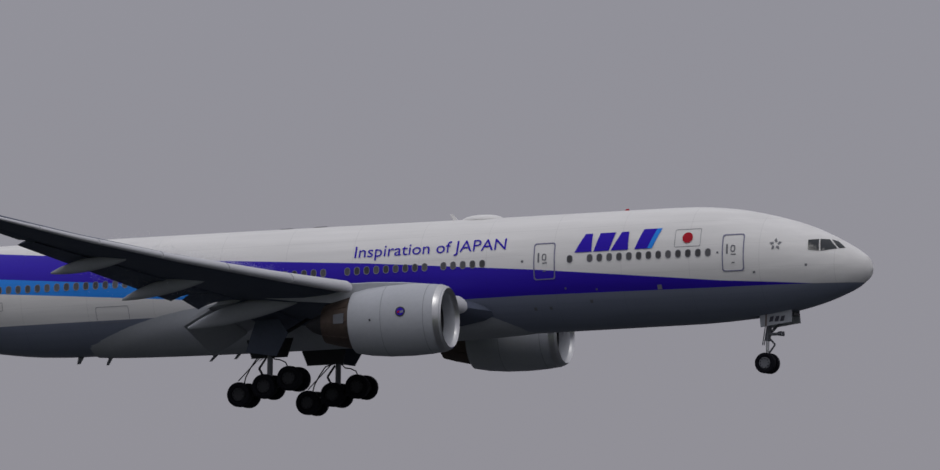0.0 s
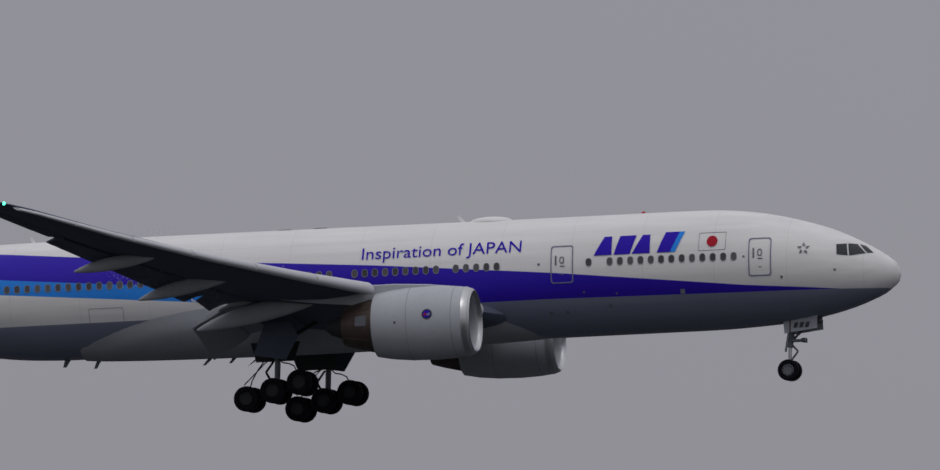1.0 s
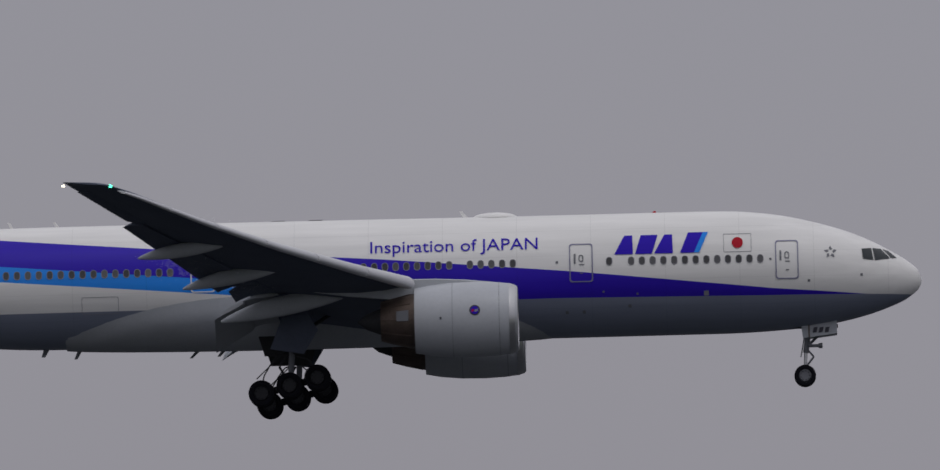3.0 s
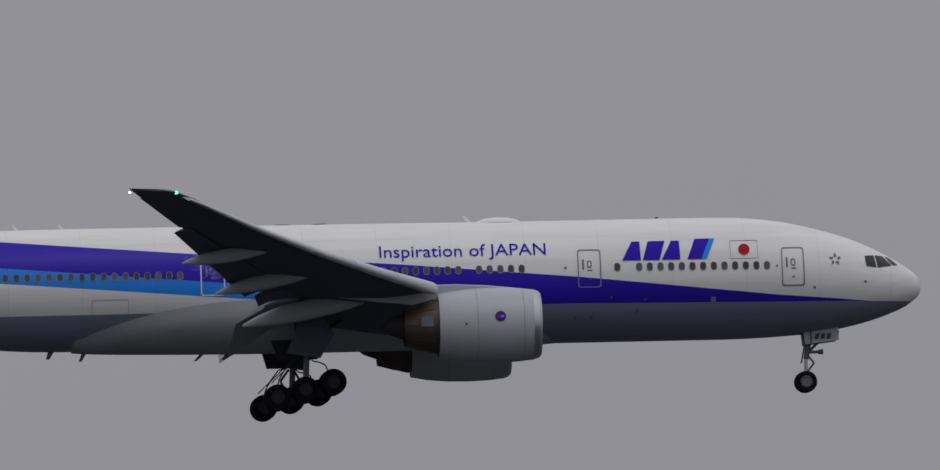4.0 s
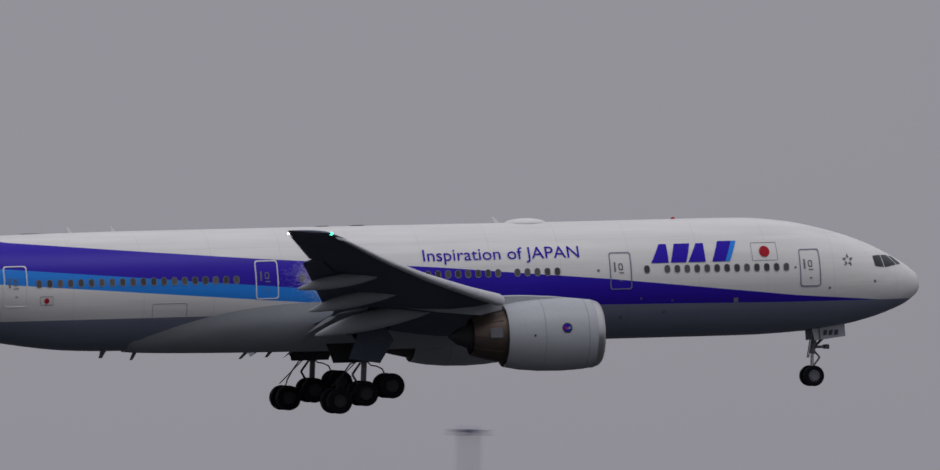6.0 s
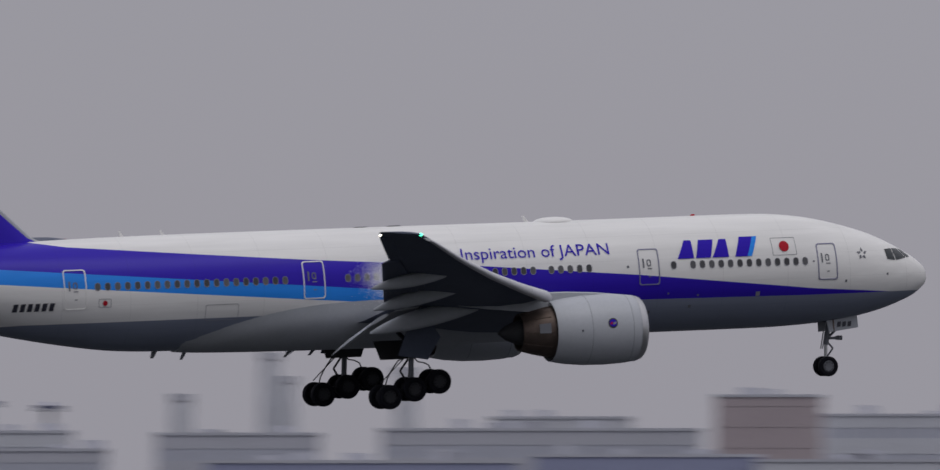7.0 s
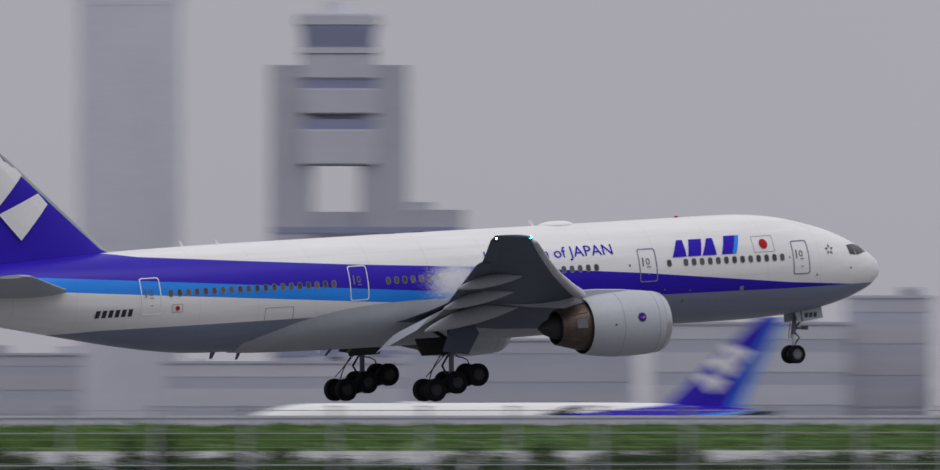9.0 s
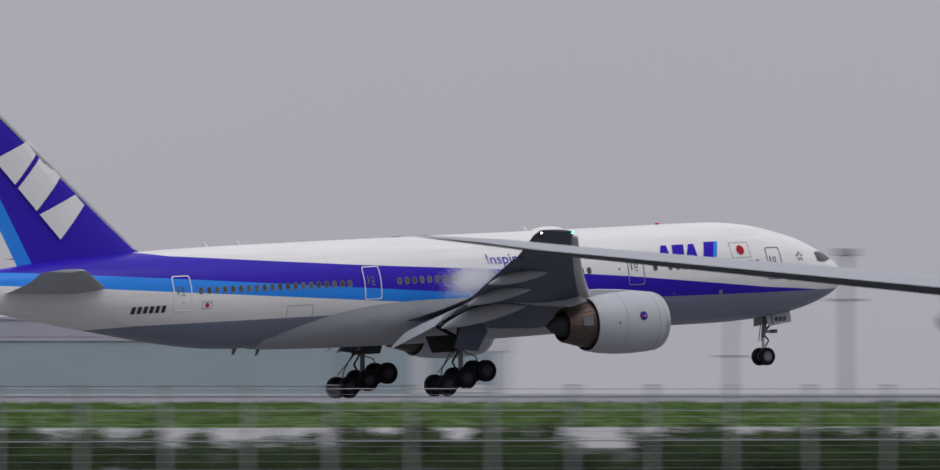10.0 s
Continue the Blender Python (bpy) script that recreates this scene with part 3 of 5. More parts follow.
def build_main_gear(jet, side):
    y = side * 5.49
    ax = [(30.24, -5.13), (31.64, -5.49), (33.04, -5.85)]
    bm = bmesh.new()
    tube(bm, (30 - 31.2, y - side * 0.25, -1.4), (30 - 31.5, y, -3.7), 0.26, 0.24, 16)
    tube(bm, (30 - 31.5, y, -3.7), (30 - 31.6, y, -5.45), 0.15, 0.15, 14, mi=1)
    tube(bm, (30 - 31.6, y, -3.2), (30 - 29.6, y - side * 1.2, -1.9), 0.10, 0.10)
    tube(bm, (30 - 31.6, y, -3.1), (30 - 31.4, y - side * 2.6, -2.4), 0.12, 0.12)
    tube(bm, (30 - 31.7, y, -3.9), (30 - 32.15, y, -4.5), 0.06, 0.06)  # torque links
    tube(bm, (30 - 32.15, y, -4.5), (30 - 31.85, y, -5.05), 0.06, 0.06)
    tube(bm, (30 - 30.14, y, -5.10), (30 - 33.14, y, -5.88), 0.19, 0.19, 12)  # bogie beam
    for a, z in ax:
        tube(bm, (30 - a, y - 0.75, z), (30 - a, y + 0.75, z), 0.11, 0.11)
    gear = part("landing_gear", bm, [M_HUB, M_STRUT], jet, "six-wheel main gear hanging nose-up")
    bm = bmesh.new()
    hose = [(31.65, -3.6), (31.2, -4.05), (30.9, -4.1), (30.6, -4.25), (30.45, -4.6)]
    for p, q in zip(hose, hose[1:]):
        tube(bm, (30 - p[0], y + side * 0.2, p[1]), (30 - q[0], y + side * 0.2, q[1]), 0.035, sides=6)
    hose = [(31.75, -3.8), (32.25, -3.95), (32.6, -4.4), (32.9, -4.9), (33.05, -5.4)]
    for p, q in zip(hose, hose[1:]):
        tube(bm, (30 - p[0], y, p[1]), (30 - q[0], y, q[1]), 0.035, sides=6)
    tube(bm, (30 - 31.85, y + side * 0.1, -3.75), (30 - 33.3, y + side * 0.1, -5.1), 0.03, sides=6)
    part("brake_hose", bm, M_DARK, gear)
    for a, z in ax:
        for dy in (-0.70, 0.70):
            add_wheel(MAIN_WHEEL, gear, (30 - a, y + dy, z))
    bm = bmesh.new()  # outer door on the leg
    yy = y + side * 0.95
    slab(bm, [(30 - 30.6, yy, -2.0), (30 - 31.9, yy, -2.0), (30 - 32.55, yy - side * 0.05, -3.66), (30 - 30.88, yy - side * 0.1, -3.94), (30 - 30.15, yy, -2.75)], 0.07)
    part("gear_door", bm, M_GREY, gear, "grey panel door on the main gear leg")
    bm = bmesh.new()  # inner door
    slab(bm, [(30 - 30.6, y - side * 1.2, -2.9), (30 - 33.2, y - side * 1.2, -2.9), (30 - 32.9, y - side * 1.0, -3.9), (30 - 30.9, y - side * 1.0, -3.9)], 0.06)
    part("gear_door", bm, M_DARK, gear)
    return gear


def build_nose_gear(jet):
    bm = bmesh.new()
    tube(bm, (30 - 5.6, 0, -2.6), (30 - 5.85, 0, -4.2), 0.15, 0.14, 14)
    tube(bm, (30 - 5.85, 0, -4.2), (30 - 5.91, 0, -5.36), 0.09, 0.09, 12, mi=1)
    tube(bm, (30 - 5.91, -0.5, -5.36), (30 - 5.91, 0.5, -5.36), 0.08, 0.08)
    tube(bm, (30 - 5.8, 0, -3.9), (30 - 4.6, 0, -2.8), 0.07, 0.07)
    tube(bm, (30 - 5.75, 0, -4.05), (30 - 5.45, 0, -4.4), 0.05, 0.05)
    tube(bm, (30 - 5.45, 0, -4.4), (30 - 5.85, 0, -4.9), 0.05, 0.05)
    box(bm, 30 - 5.75, 30 - 5.15, -0.22, 0.22, -3.92, -3.78, bevel=0.03)  # steering and lamp bracket
    for s in (-1, 1):
        tube(bm, (30 - 5.2, s * 0.2, -3.85), (30 - 5.0, s * 0.2, -3.85), 0.11, 0.13, 12)
        tube(bm, (30 - 5.9, s * 0.14, -3.4), (30 - 6.1, s * 0.14, -4.4), 0.03, 0.03, 6)
    gear = part("landing_gear", bm, [M_STRUT, M_METAL], jet, "two-wheel nose gear, extended")
    for s in (-1, 1):
        add_wheel(NOSE_WHEEL, gear, (30 - 5.91, s * 0.37, -5.36))
        bm = bmesh.new()
        slab(bm, [(30 - 4.25, s * 0.62, -2.55), (30 - 6.05, s * 0.62, -2.75), (30 - 5.95, s * 0.82, -3.50), (30 - 4.25, s * 0.80, -3.30)], 0.05)
        part("nose_gear_door", bm, M_LIGHT, gear, "pale nose gear door with dark markings")
        if s < 0:
            bm = bmesh.new()
            for k in range(3):
                u = 4.62 + 0.30 * k
                slab(bm, [(30 - u, -0.765, -2.95), (30 - u - 0.20, -0.765, -2.97), (30 - u - 0.26, -0.825, -3.24), (30 - u - 0.06, -0.825, -3.22)], 0.02)
            slab(bm, [(30 - 5.62, -0.70, -2.76), (30 - 5.70, -0.70, -2.77), (30 - 5.70, -0.845, -3.45), (30 - 5.62, -0.845, -3.44)], 0.015, mi=1)
            part("marking_bars", bm, [M_BLACK, M_BURNT], jet)
    # dark plate on the belly, standing for the shade inside the open bay
    bm = bmesh.new()
    box(bm, 30 - 6.6, 30 - 4.2, -0.55, 0.55, -2.95, -2.82)
    part("gear_bay", bm, M_DARK, jet)
    return gear


def build_tail(jet):
    bm, rings = bmesh.new(), []
    for z, le, te in ((1.7, 49.0, 58.6), (2.75, 49.7, 59.05), (3.25, 50.75, 59.3), (5.0, 52.64, 60.15), (8.0, 55.84, 61.6), (11.0, 59.03, 63.05), (12.6, 60.73, 63.8), (12.95, 61.4, 63.9)):
        ch = te - le
        rings.append([(30 - (le + u * ch), v * ch * 0.75, z) for u, v in AIRFOIL])
    loft(bm, rings)
    fin = part("fin", bm, FIN, jet, "deep blue tail fin with light blue rudder edge")
    bm, rings = bmesh.new(), []
    for z, le in ((2.9, 49.95), (3.25, 50.72), (5.0, 52.6), (8.0, 55.8), (11.0, 59.0), (12.6, 60.7)):
        rings.append([(30 - (le - 0.03 + u), v, z) for u, v in ((0.34, 0.13), (0.12, 0.10), (0.0, 0.0), (0.12, -0.10), (0.34, -0.13))])
    loft(bm, rings)
    part("fin_leading_edge", bm, M_LIGHT, fin, "pale metal leading edge strip")
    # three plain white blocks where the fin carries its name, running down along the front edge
    def on_fin(a, z, s):
        le, te = np.interp(z, [3.25, 12.6], [50.75, 60.73]), np.interp(z, [3.25, 12.6], [59.3, 63.8])
        w = np.interp((a - le) / (te - le), [q[0] for q in AIRFOIL[8::-1]], [q[1] for q in AIRFOIL[8::-1]]) * (te - le) * 0.75
        return Vector((30 - a, s * (w + 0.03), z))
    for s in (-1, 1):
        for k, shape in enumerate((TENT, ZIGZAG, TENT)):
            bm = bmesh.new()
            flat_shape(bm, [(56.05 + (3 - k - 0.92 * u) * 1.45 - 0.11 - 1.86 * v, 4.0 + (3 - k - 0.92 * u) * 1.69 - 0.13 + 1.95 * v) for u, v in shape], lambda a, z: on_fin(a, z, s))
            part("white_block", bm, M_WHITE, fin, "slanted white block of the fin marking", smooth=False)
    for side in (-1, 1):
        bm, rings = bmesh.new(), []
        for y, le, ch, z in ((0.8, 53.2, 7.2, 0.95), (2.2, 54.3, 6.5, 1.08), (6.0, 57.2, 4.55, 1.58), (10.2, 60.4, 3.1, 2.14), (10.75, 61.2, 2.1, 2.2)):
            ring = [(30 - (le + u * ch), side * y, z + v * ch * 0.8) for u, v in AIRFOIL]
            rings.append(ring if side < 0 else ring[::-1])
        loft(bm, rings)
        part("tailplane", bm, M_LIGHT, jet, "grey swept tailplane")


def build_cabin(jet, fus):
    """Windows, doors, markings and aerials on the starboard skin."""
    def mark(name, bm, m, label="", parent=fus):
        return part(name, bm, m, parent, label, smooth=False)
    # cabin windows share one mesh, laid against the barrel
    bm = bmesh.new()
    o, i = rounded(0.32, 0.44, 0.15, 3, 9), rounded(0.26, 0.38, 0.12, 3, 9)
    ro = [bm.verts.new((-u, -0.004, v)) for u, v in o]
    rp = [bm.verts.new((-u, -0.022, v)) for u, v in o]
    ri = [bm.verts.new((-u, -0.018, v)) for u, v in i]
    for k in range(len(o)):
        j = (k + 1) % len(o)
        bm.faces.new((ro[k], ro[j], rp[j], rp[k]))
        bm.faces.new((rp[k], rp[j], ri[j], ri[k]))
    bm.faces.new(ri).material_index = 1
    bmesh.ops.recalc_face_normals(bm, faces=bm.faces)
    me = bpy.data.meshes.new("cabin_window")
    bm.to_mesh(me)
    bm.free()
    me.materials.append(M_RIM), me.materials.append(M_PANE)
    rows = [8.01 + 0.539 * k for k in range(13)] + [15.58] + [20.41 + 0.537 * k for k in range(5)] + [23.60 + 0.537 * k for k in range(9)]
    rows += [34.07 - 0.537 * k for k in range(10)] + [37.60 + 0.549 * k for k in range(20)]
    for a in rows:
        z = float(np.interp(a, [7, 17, 36, 49], [0.42, 0.50, 0.50, 0.56]))
        p, q = skin(a, z + 0.2, 0), skin(a, z - 0.2, 0)
        f, g = skin(a - 0.15, z, 0), skin(a + 0.15, z, 0)
        up, fwd = (p - q).normalized(), (f - g).normalized()
        side = up.cross(fwd).normalized()
        fwd = side.cross(up)
        ob = new("cabin_window", me)
        ob.parent = fus
        ob.matrix_basis = Matrix.Translation(skin(a, z, 0)) @ Matrix((fwd, side, up)).transposed().to_4x4()
    # doors
    for a, lo, hi, wd in ((6.68, -0.62, 1.34, 1.16), (16.99, -0.52, 1.42, 1.18), (35.97, -0.53, 1.47, 1.22), (49.25, -0.63, 1.50, 1.23)):
        z, h = (lo + hi) / 2, hi - lo
        bm = bmesh.new()
        ring_decal(bm, a, z, wd, h, 0.14, 0.055, 0.022)
        late = a > 30
        door = mark("cabin_door", bm, M_WHITE if late else M_LINE, "cabin door with raised outline")
        bm = bmesh.new()
        ring_decal(bm, a, z + 0.22, 0.24, 0.36, 0.1, 0.05, 0.02, n=2)
        decal(bm, [(a + 0.27, z - 0.05), (a + 0.36, z - 0.05), (a + 0.36, z + 0.45), (a + 0.27, z + 0.45)], 2, 0.02)
        part("door_handle", bm, M_STRUT, door, smooth=False)
        for v, w2 in ((-0.02, 0.16), (0.14, 0.10), (-0.45, 0.09)):
            bm = bmesh.new()
            decal(bm, [(a - w2, z + v - 0.1), (a + w2 * 0.6, z + v - 0.1), (a + w2 * 0.6, z + v - 0.05), (a - w2, z + v - 0.05)], 1, 0.022)
            part("door_placard", bm, M_RIM if late else M_STRUT, door, smooth=False)
    # slogan in deep blue letters
    cu = bpy.data.curves.new("slogan", "FONT")
    cu.body = "Inspiration of JAPAN"
    cu.resolution_u = 3
    tmp = bpy.data.objects.new("slogan", cu)
    me0 = tmp.to_mesh()
    bm = bmesh.new()
    bm.from_mesh(me0)
    tmp.to_mesh_clear()
    bpy.data.objects.remove(tmp)
    xs = [v.co.x for v in bm.verts]
    caps = max(v.co.y for v in bm.verts)
    sc, x0 = (27.54 - 19.15) / (max(xs) - min(xs)), min(xs)
    pieces, seen = [], set()
    for v in bm.verts:  # gather joined outlines
        if v not in seen:
            piece, todo = [], [v]
            seen.add(v)
            while todo:
                w = todo.pop()
                piece.append(w)
                for e in w.link_edges:
                    o = e.other_vert(w)
                    if o not in seen:
                        seen.add(o)
                        todo.append(o)
            pieces.append((min(w.co.x for w in piece), max(w.co.x for w in piece), piece))
    letters = []
    for lo, hi, piece in sorted(pieces, key=lambda q: q[0]):  # a dot joins the stem under it
        if letters and lo < letters[-1][0] - 0.01:
            letters[-1][1].extend(piece)
            letters[-1][0] = max(hi, letters[-1][0])
        else:
            letters.append([hi, list(piece)])
    for hi, piece in letters:
        lb, there = bmesh.new(), {}
        for v in piece:
            there[v] = lb.verts.new(skin(27.54 - (v.co.x - x0) * sc, 1.20 + v.co.y * 0.60 / caps, 0.03))
        for f in {f for v in piece for f in v.link_faces}:
            lb.faces.new([there[v] for v in f.verts])
        mark("slogan_letter", lb, M_NAVY)
    bm.free()
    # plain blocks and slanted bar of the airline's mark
    zs, ze = 0.81, 1.77
    for k, shape in enumerate((TENT, ZIGZAG, TENT)):
        bm = bmesh.new()
        flat_shape(bm, [(15.32 - 1.0 * k - 0.94 * u - 0.30 * v * (shape is ZIGZAG), zs + v * (ze - zs)) for u, v in shape], lambda a, z: skin(a, z, 0.03))
        mark("blue_block", bm, M_NAVY, "deep blue block of the fuselage marking")
    bm = bmesh.new()
    decal(bm, [(12.02, zs), (11.32, zs), (10.86, ze + 0.08), (11.60, ze + 0.08)], 4, 0.03)
    mark("blue_bar", bm, M_NAVY, "slanted deep blue bar")
    bm = bmesh.new()
    decal(bm, [(11.32, zs), (11.06, zs), (10.59, ze + 0.08), (10.86, ze + 0.08)], 4, 0.03)
    mark("blue_bar", bm, M_SKYB, "slanted light blue bar")
    for a, z, k in ((9.14, 1.265, 1.0), (47.66, -0.32, 0.48)):
        bm = bmesh.new()
        ring_decal(bm, a, z, 1.40 * k, 0.94 * k, 0.03, 0.02, 0.012, n=1)
        flag = mark("flag_panel", bm, M_RIM, "white flag panel with a red disc")
        bm = bmesh.new()
        c = bm.verts.new(skin(a, z, 0.03))
        ring = [bm.verts.new(skin(a + 0.28 * k * math.cos(t), z + 0.28 * k * math.sin(t), 0.03)) for t in np.linspace(0, 2 * math.pi, 24, endpoint=False)]
        for j in range(24):
            bm.faces.new((c, ring[j], ring[(j + 1) % 24]))
        part("red_disc", bm, M_RED, flag, smooth=False)
    bm = bmesh.new()
    for j in range(5):  # five small wedges round a gap
        t = math.pi / 2 + 2 * math.pi * j / 5
        f = lambda r, d: skin(4.49 + r * math.cos(t + d), 0.69 + r * math.sin(t + d), 0.02)
        bm.faces.new([bm.verts.new(q) for q in (f(0.34, 0), f(0.17, 0.6), f(0.10, 0), f(0.22, -0.35))])
    mark("wedge_emblem", bm, M_STRUT, "five grey wedges in a ring")
    bm = bmesh.new()
    for j in range(6):
        a = 52.62 - 0.385 * j
        decal(bm, [(a, -0.62), (a - 0.25, -0.62), (a - 0.33, -0.21), (a - 0.08, -0.21)], 1, 0.03)
    mark("marking_bars", bm, M_BLACK, "row of dark slanted bars")
    for a, z, s in ((10.75, -1.22, 0.12), (15.9, -1.02, 0.05), (14.6, -1.75, 0.08), (16.9, -1.98, 0.08), (17.75, -1.98, 0.08), (14.2, -1.16, 0.05), (5.6, -0.72, 0.06), (2.95, -0.45, 0.06), (18.2, 0.50, 0.06), (7.5, 0.40, 0.05)):
        bm = bmesh.new()
        decal(bm, [(a + s, z - s), (a - s, z - s), (a - s, z + s), (a + s, z + s)], 1, 0.015)
        mark("drain_port", bm, M_RIM if s > 0.1 else M_STRUT)
    bm = bmesh.new()  # cargo hatch seams
    ring_decal(bm, 41.15, -1.05, 1.85, 0.85, 0.1, 0.02, 0.01)
    mark("hatch_seam", bm, M_RIM)
    # cockpit glazing
    for quad in (((2.86, 0.34), (2.33, 0.27), (2.43, 0.90), (2.92, 0.87)), ((2.26, 0.26), (1.50, 0.37), (1.96, 0.87), (2.37, 0.90)), ((1.43, 0.38), (1.16, 0.40), (1.55, 0.75), (1.86, 0.86))):
        bm = bmesh.new()
        decal(bm, quad, 4, 0.02)
        mark("cockpit_window", bm, M_GLASS, "dark cockpit window pane")
    # aerials, dome and beacon
    bm = bmesh.new()
    bmesh.ops.create_uvsphere(bm, u_segments=24, v_segments=12, radius=1.0, matrix=Matrix.Translation((30 - 21.3, 0, 3.03)) @ Matrix.Diagonal((1.12, 0.75, 0.26, 1)))
    part("antenna_dome", bm, M_WHITE, jet, "white antenna dome on the roof")
    for name, a, z, h, lean, ch, m in (("blade_aerial", 22.65, 3.05, 0.36, 0.30, 0.25, M_WHITE), ("blade_aerial", 43.2, 3.05, 0.35, 0.25, 0.2, M_WHITE), ("blade_aerial", 45.5, 3.05, 0.38, 0.25, 0.2, M_WHITE),
                                       ("blade_aerial", 43.9, -3.05, -0.36, 0.22, 0.3, M_STRUT), ("blade_aerial", 42.2, -3.05, -0.5, 0.3, 0.25, M_STRUT), ("blade_aerial", 36.2, -3.2, -0.45, 0.5, 0.25, M_STRUT),
                                       ("blade_aerial", 34.9, -3.2, -0.4, 0.4, 0.25, M_STRUT), ("beacon", 13.2, 3.06, 0.09, 0.0, 0.2, M_RED), ("roof_strip", 30.0, 3.06, 0.09, 0.0, 1.0, M_DARK), ("roof_strip", 31.9, 3.06, 0.09, 0.0, 1.0, M_DARK)):
        bm = bmesh.new()
        w = 0.04 if name == "blade_aerial" else 0.12
        loft(bm, [[(30 - a, -w, z), (30 - a - ch, -w, z), (30 - a - ch, w, z), (30 - a, w, z)],
                  [(30 - a - lean, -w / 2, z + h), (30 - a - lean - ch * 0.6, -w / 2, z + h), (30 - a - lean - ch * 0.6, w / 2, z + h), (30 - a - lean, w / 2, z + h)]])
        part(name, bm, m, jet, smooth=False)


def build_airliner(label, standing=False):
    jet = tagged(new("airliner"), label, "airliner")
    bm, rings = bmesh.new(), []
    stations = sorted(set([-0.07, -0.03, 0.04, 0.12, 0.2, 0.3, 0.5, 0.7, 0.86, 1.1] + list(np.arange(1.4, 11, 0.5)) + list(np.arange(11, 44, 1.5)) + list(np.arange(44, 62.6, 0.75)) + [62.6, 62.94]))
    for a in stations:
        w, t, b = hull(a)
        c, h = (t + b) / 2, (t - b) / 2
        rings.append([(30 - a, w * math.cos(u), c + h * math.sin(u)) for u in np.linspace(0, 2 * math.pi, 96, endpoint=False)])
    loft(bm, rings)
    bmesh.ops.recalc_face_normals(bm, faces=bm.faces)
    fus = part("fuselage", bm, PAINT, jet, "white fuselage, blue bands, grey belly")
    # wing root fairing: swells out of the lower hull and sinks back into it
    bm, rings = bmesh.new(), []
    for u in np.linspace(0, 1, 44):
        a = 18.6 + u * 24.4
        k = math.sin(math.pi * (0.01 + 0.98 * u)) ** 0.6
        edge = 8 + 62 * (1 - k) ** 1.4  # degrees below the widest line where it comes out
        ring = []
        for t in np.linspace(0, 2 * math.pi, 96, endpoint=False):
            below = math.degrees(math.asin(-math.sin(t)))
            q = min(1.0, max(0.0, (below - edge) / 26))
            rad = 3.06 + (0.30 * k ** 0.7) * (q * q * (3 - 2 * q)) - (0.10 if below < edge - 6 else 0)
            ring.append((30 - a, rad * math.cos(t), rad * math.sin(t)))
        rings.append(ring)
    loft(bm, rings)
    bmesh.ops.recalc_face_normals(bm, faces=bm.faces)
    part("belly_fairing", bm, M_LIGHT, jet, "pale grey wing root fairing")
    for side in (-1, 1):
        build_wing(jet, side, standing)
        build_engine(jet, side)
        build_main_gear(jet, side)
    build_nose_gear(jet)
    build_tail(jet)
    if not standing:
        build_cabin(jet, fus)
    return jet


# ----- ground: flat field, a low bank with a paved strip and grass, the lower airfield beyond -----
M_GROUND = mat("airfield_ground", (0.066, 0.125, 0.022), 0.9, vary=0.35, scale=0.05, bump=0.3)
# dark neutral field, mostly unseen; keeps bounced light low and free of green
M_FIELD = mat("worn_airfield", (0.030, 0.033, 0.038), 0.9, vary=0.3, scale=0.03)
M_GRASS = mat("grass_blades", (0.075, 0.140, 0.024), 0.8, vary=0.3, scale=0.4)
M_CONC = mat("concrete", (0.31, 0.31, 0.32), 0.8, vary=0.15, scale=0.15, bump=0.2)
# pale surface of the unseen runway, a reflector under the jet
M_ASPH = mat("worn_runway_concrete", (0.17, 0.17, 0.175), 0.85, vary=0.2, scale=0.1)
M_BUSH = mat("bush_leaves", (0.026, 0.052, 0.009), 0.95, vary=0.4, scale=0.8)
M_GALV = mat("galvanised_steel", (0.40, 0.41, 0.43), 0.55, 0.4, vary=0.1, scale=2)


def profile(y):
    return float(np.interp(y, [-6000, 340, 400, 420, 433, 450, 520, 545, 600, 6000], [0, 0, 1.9, 2.5, 2.92, 3.63, 4.45, 4.2, -3.5, -3.5]))


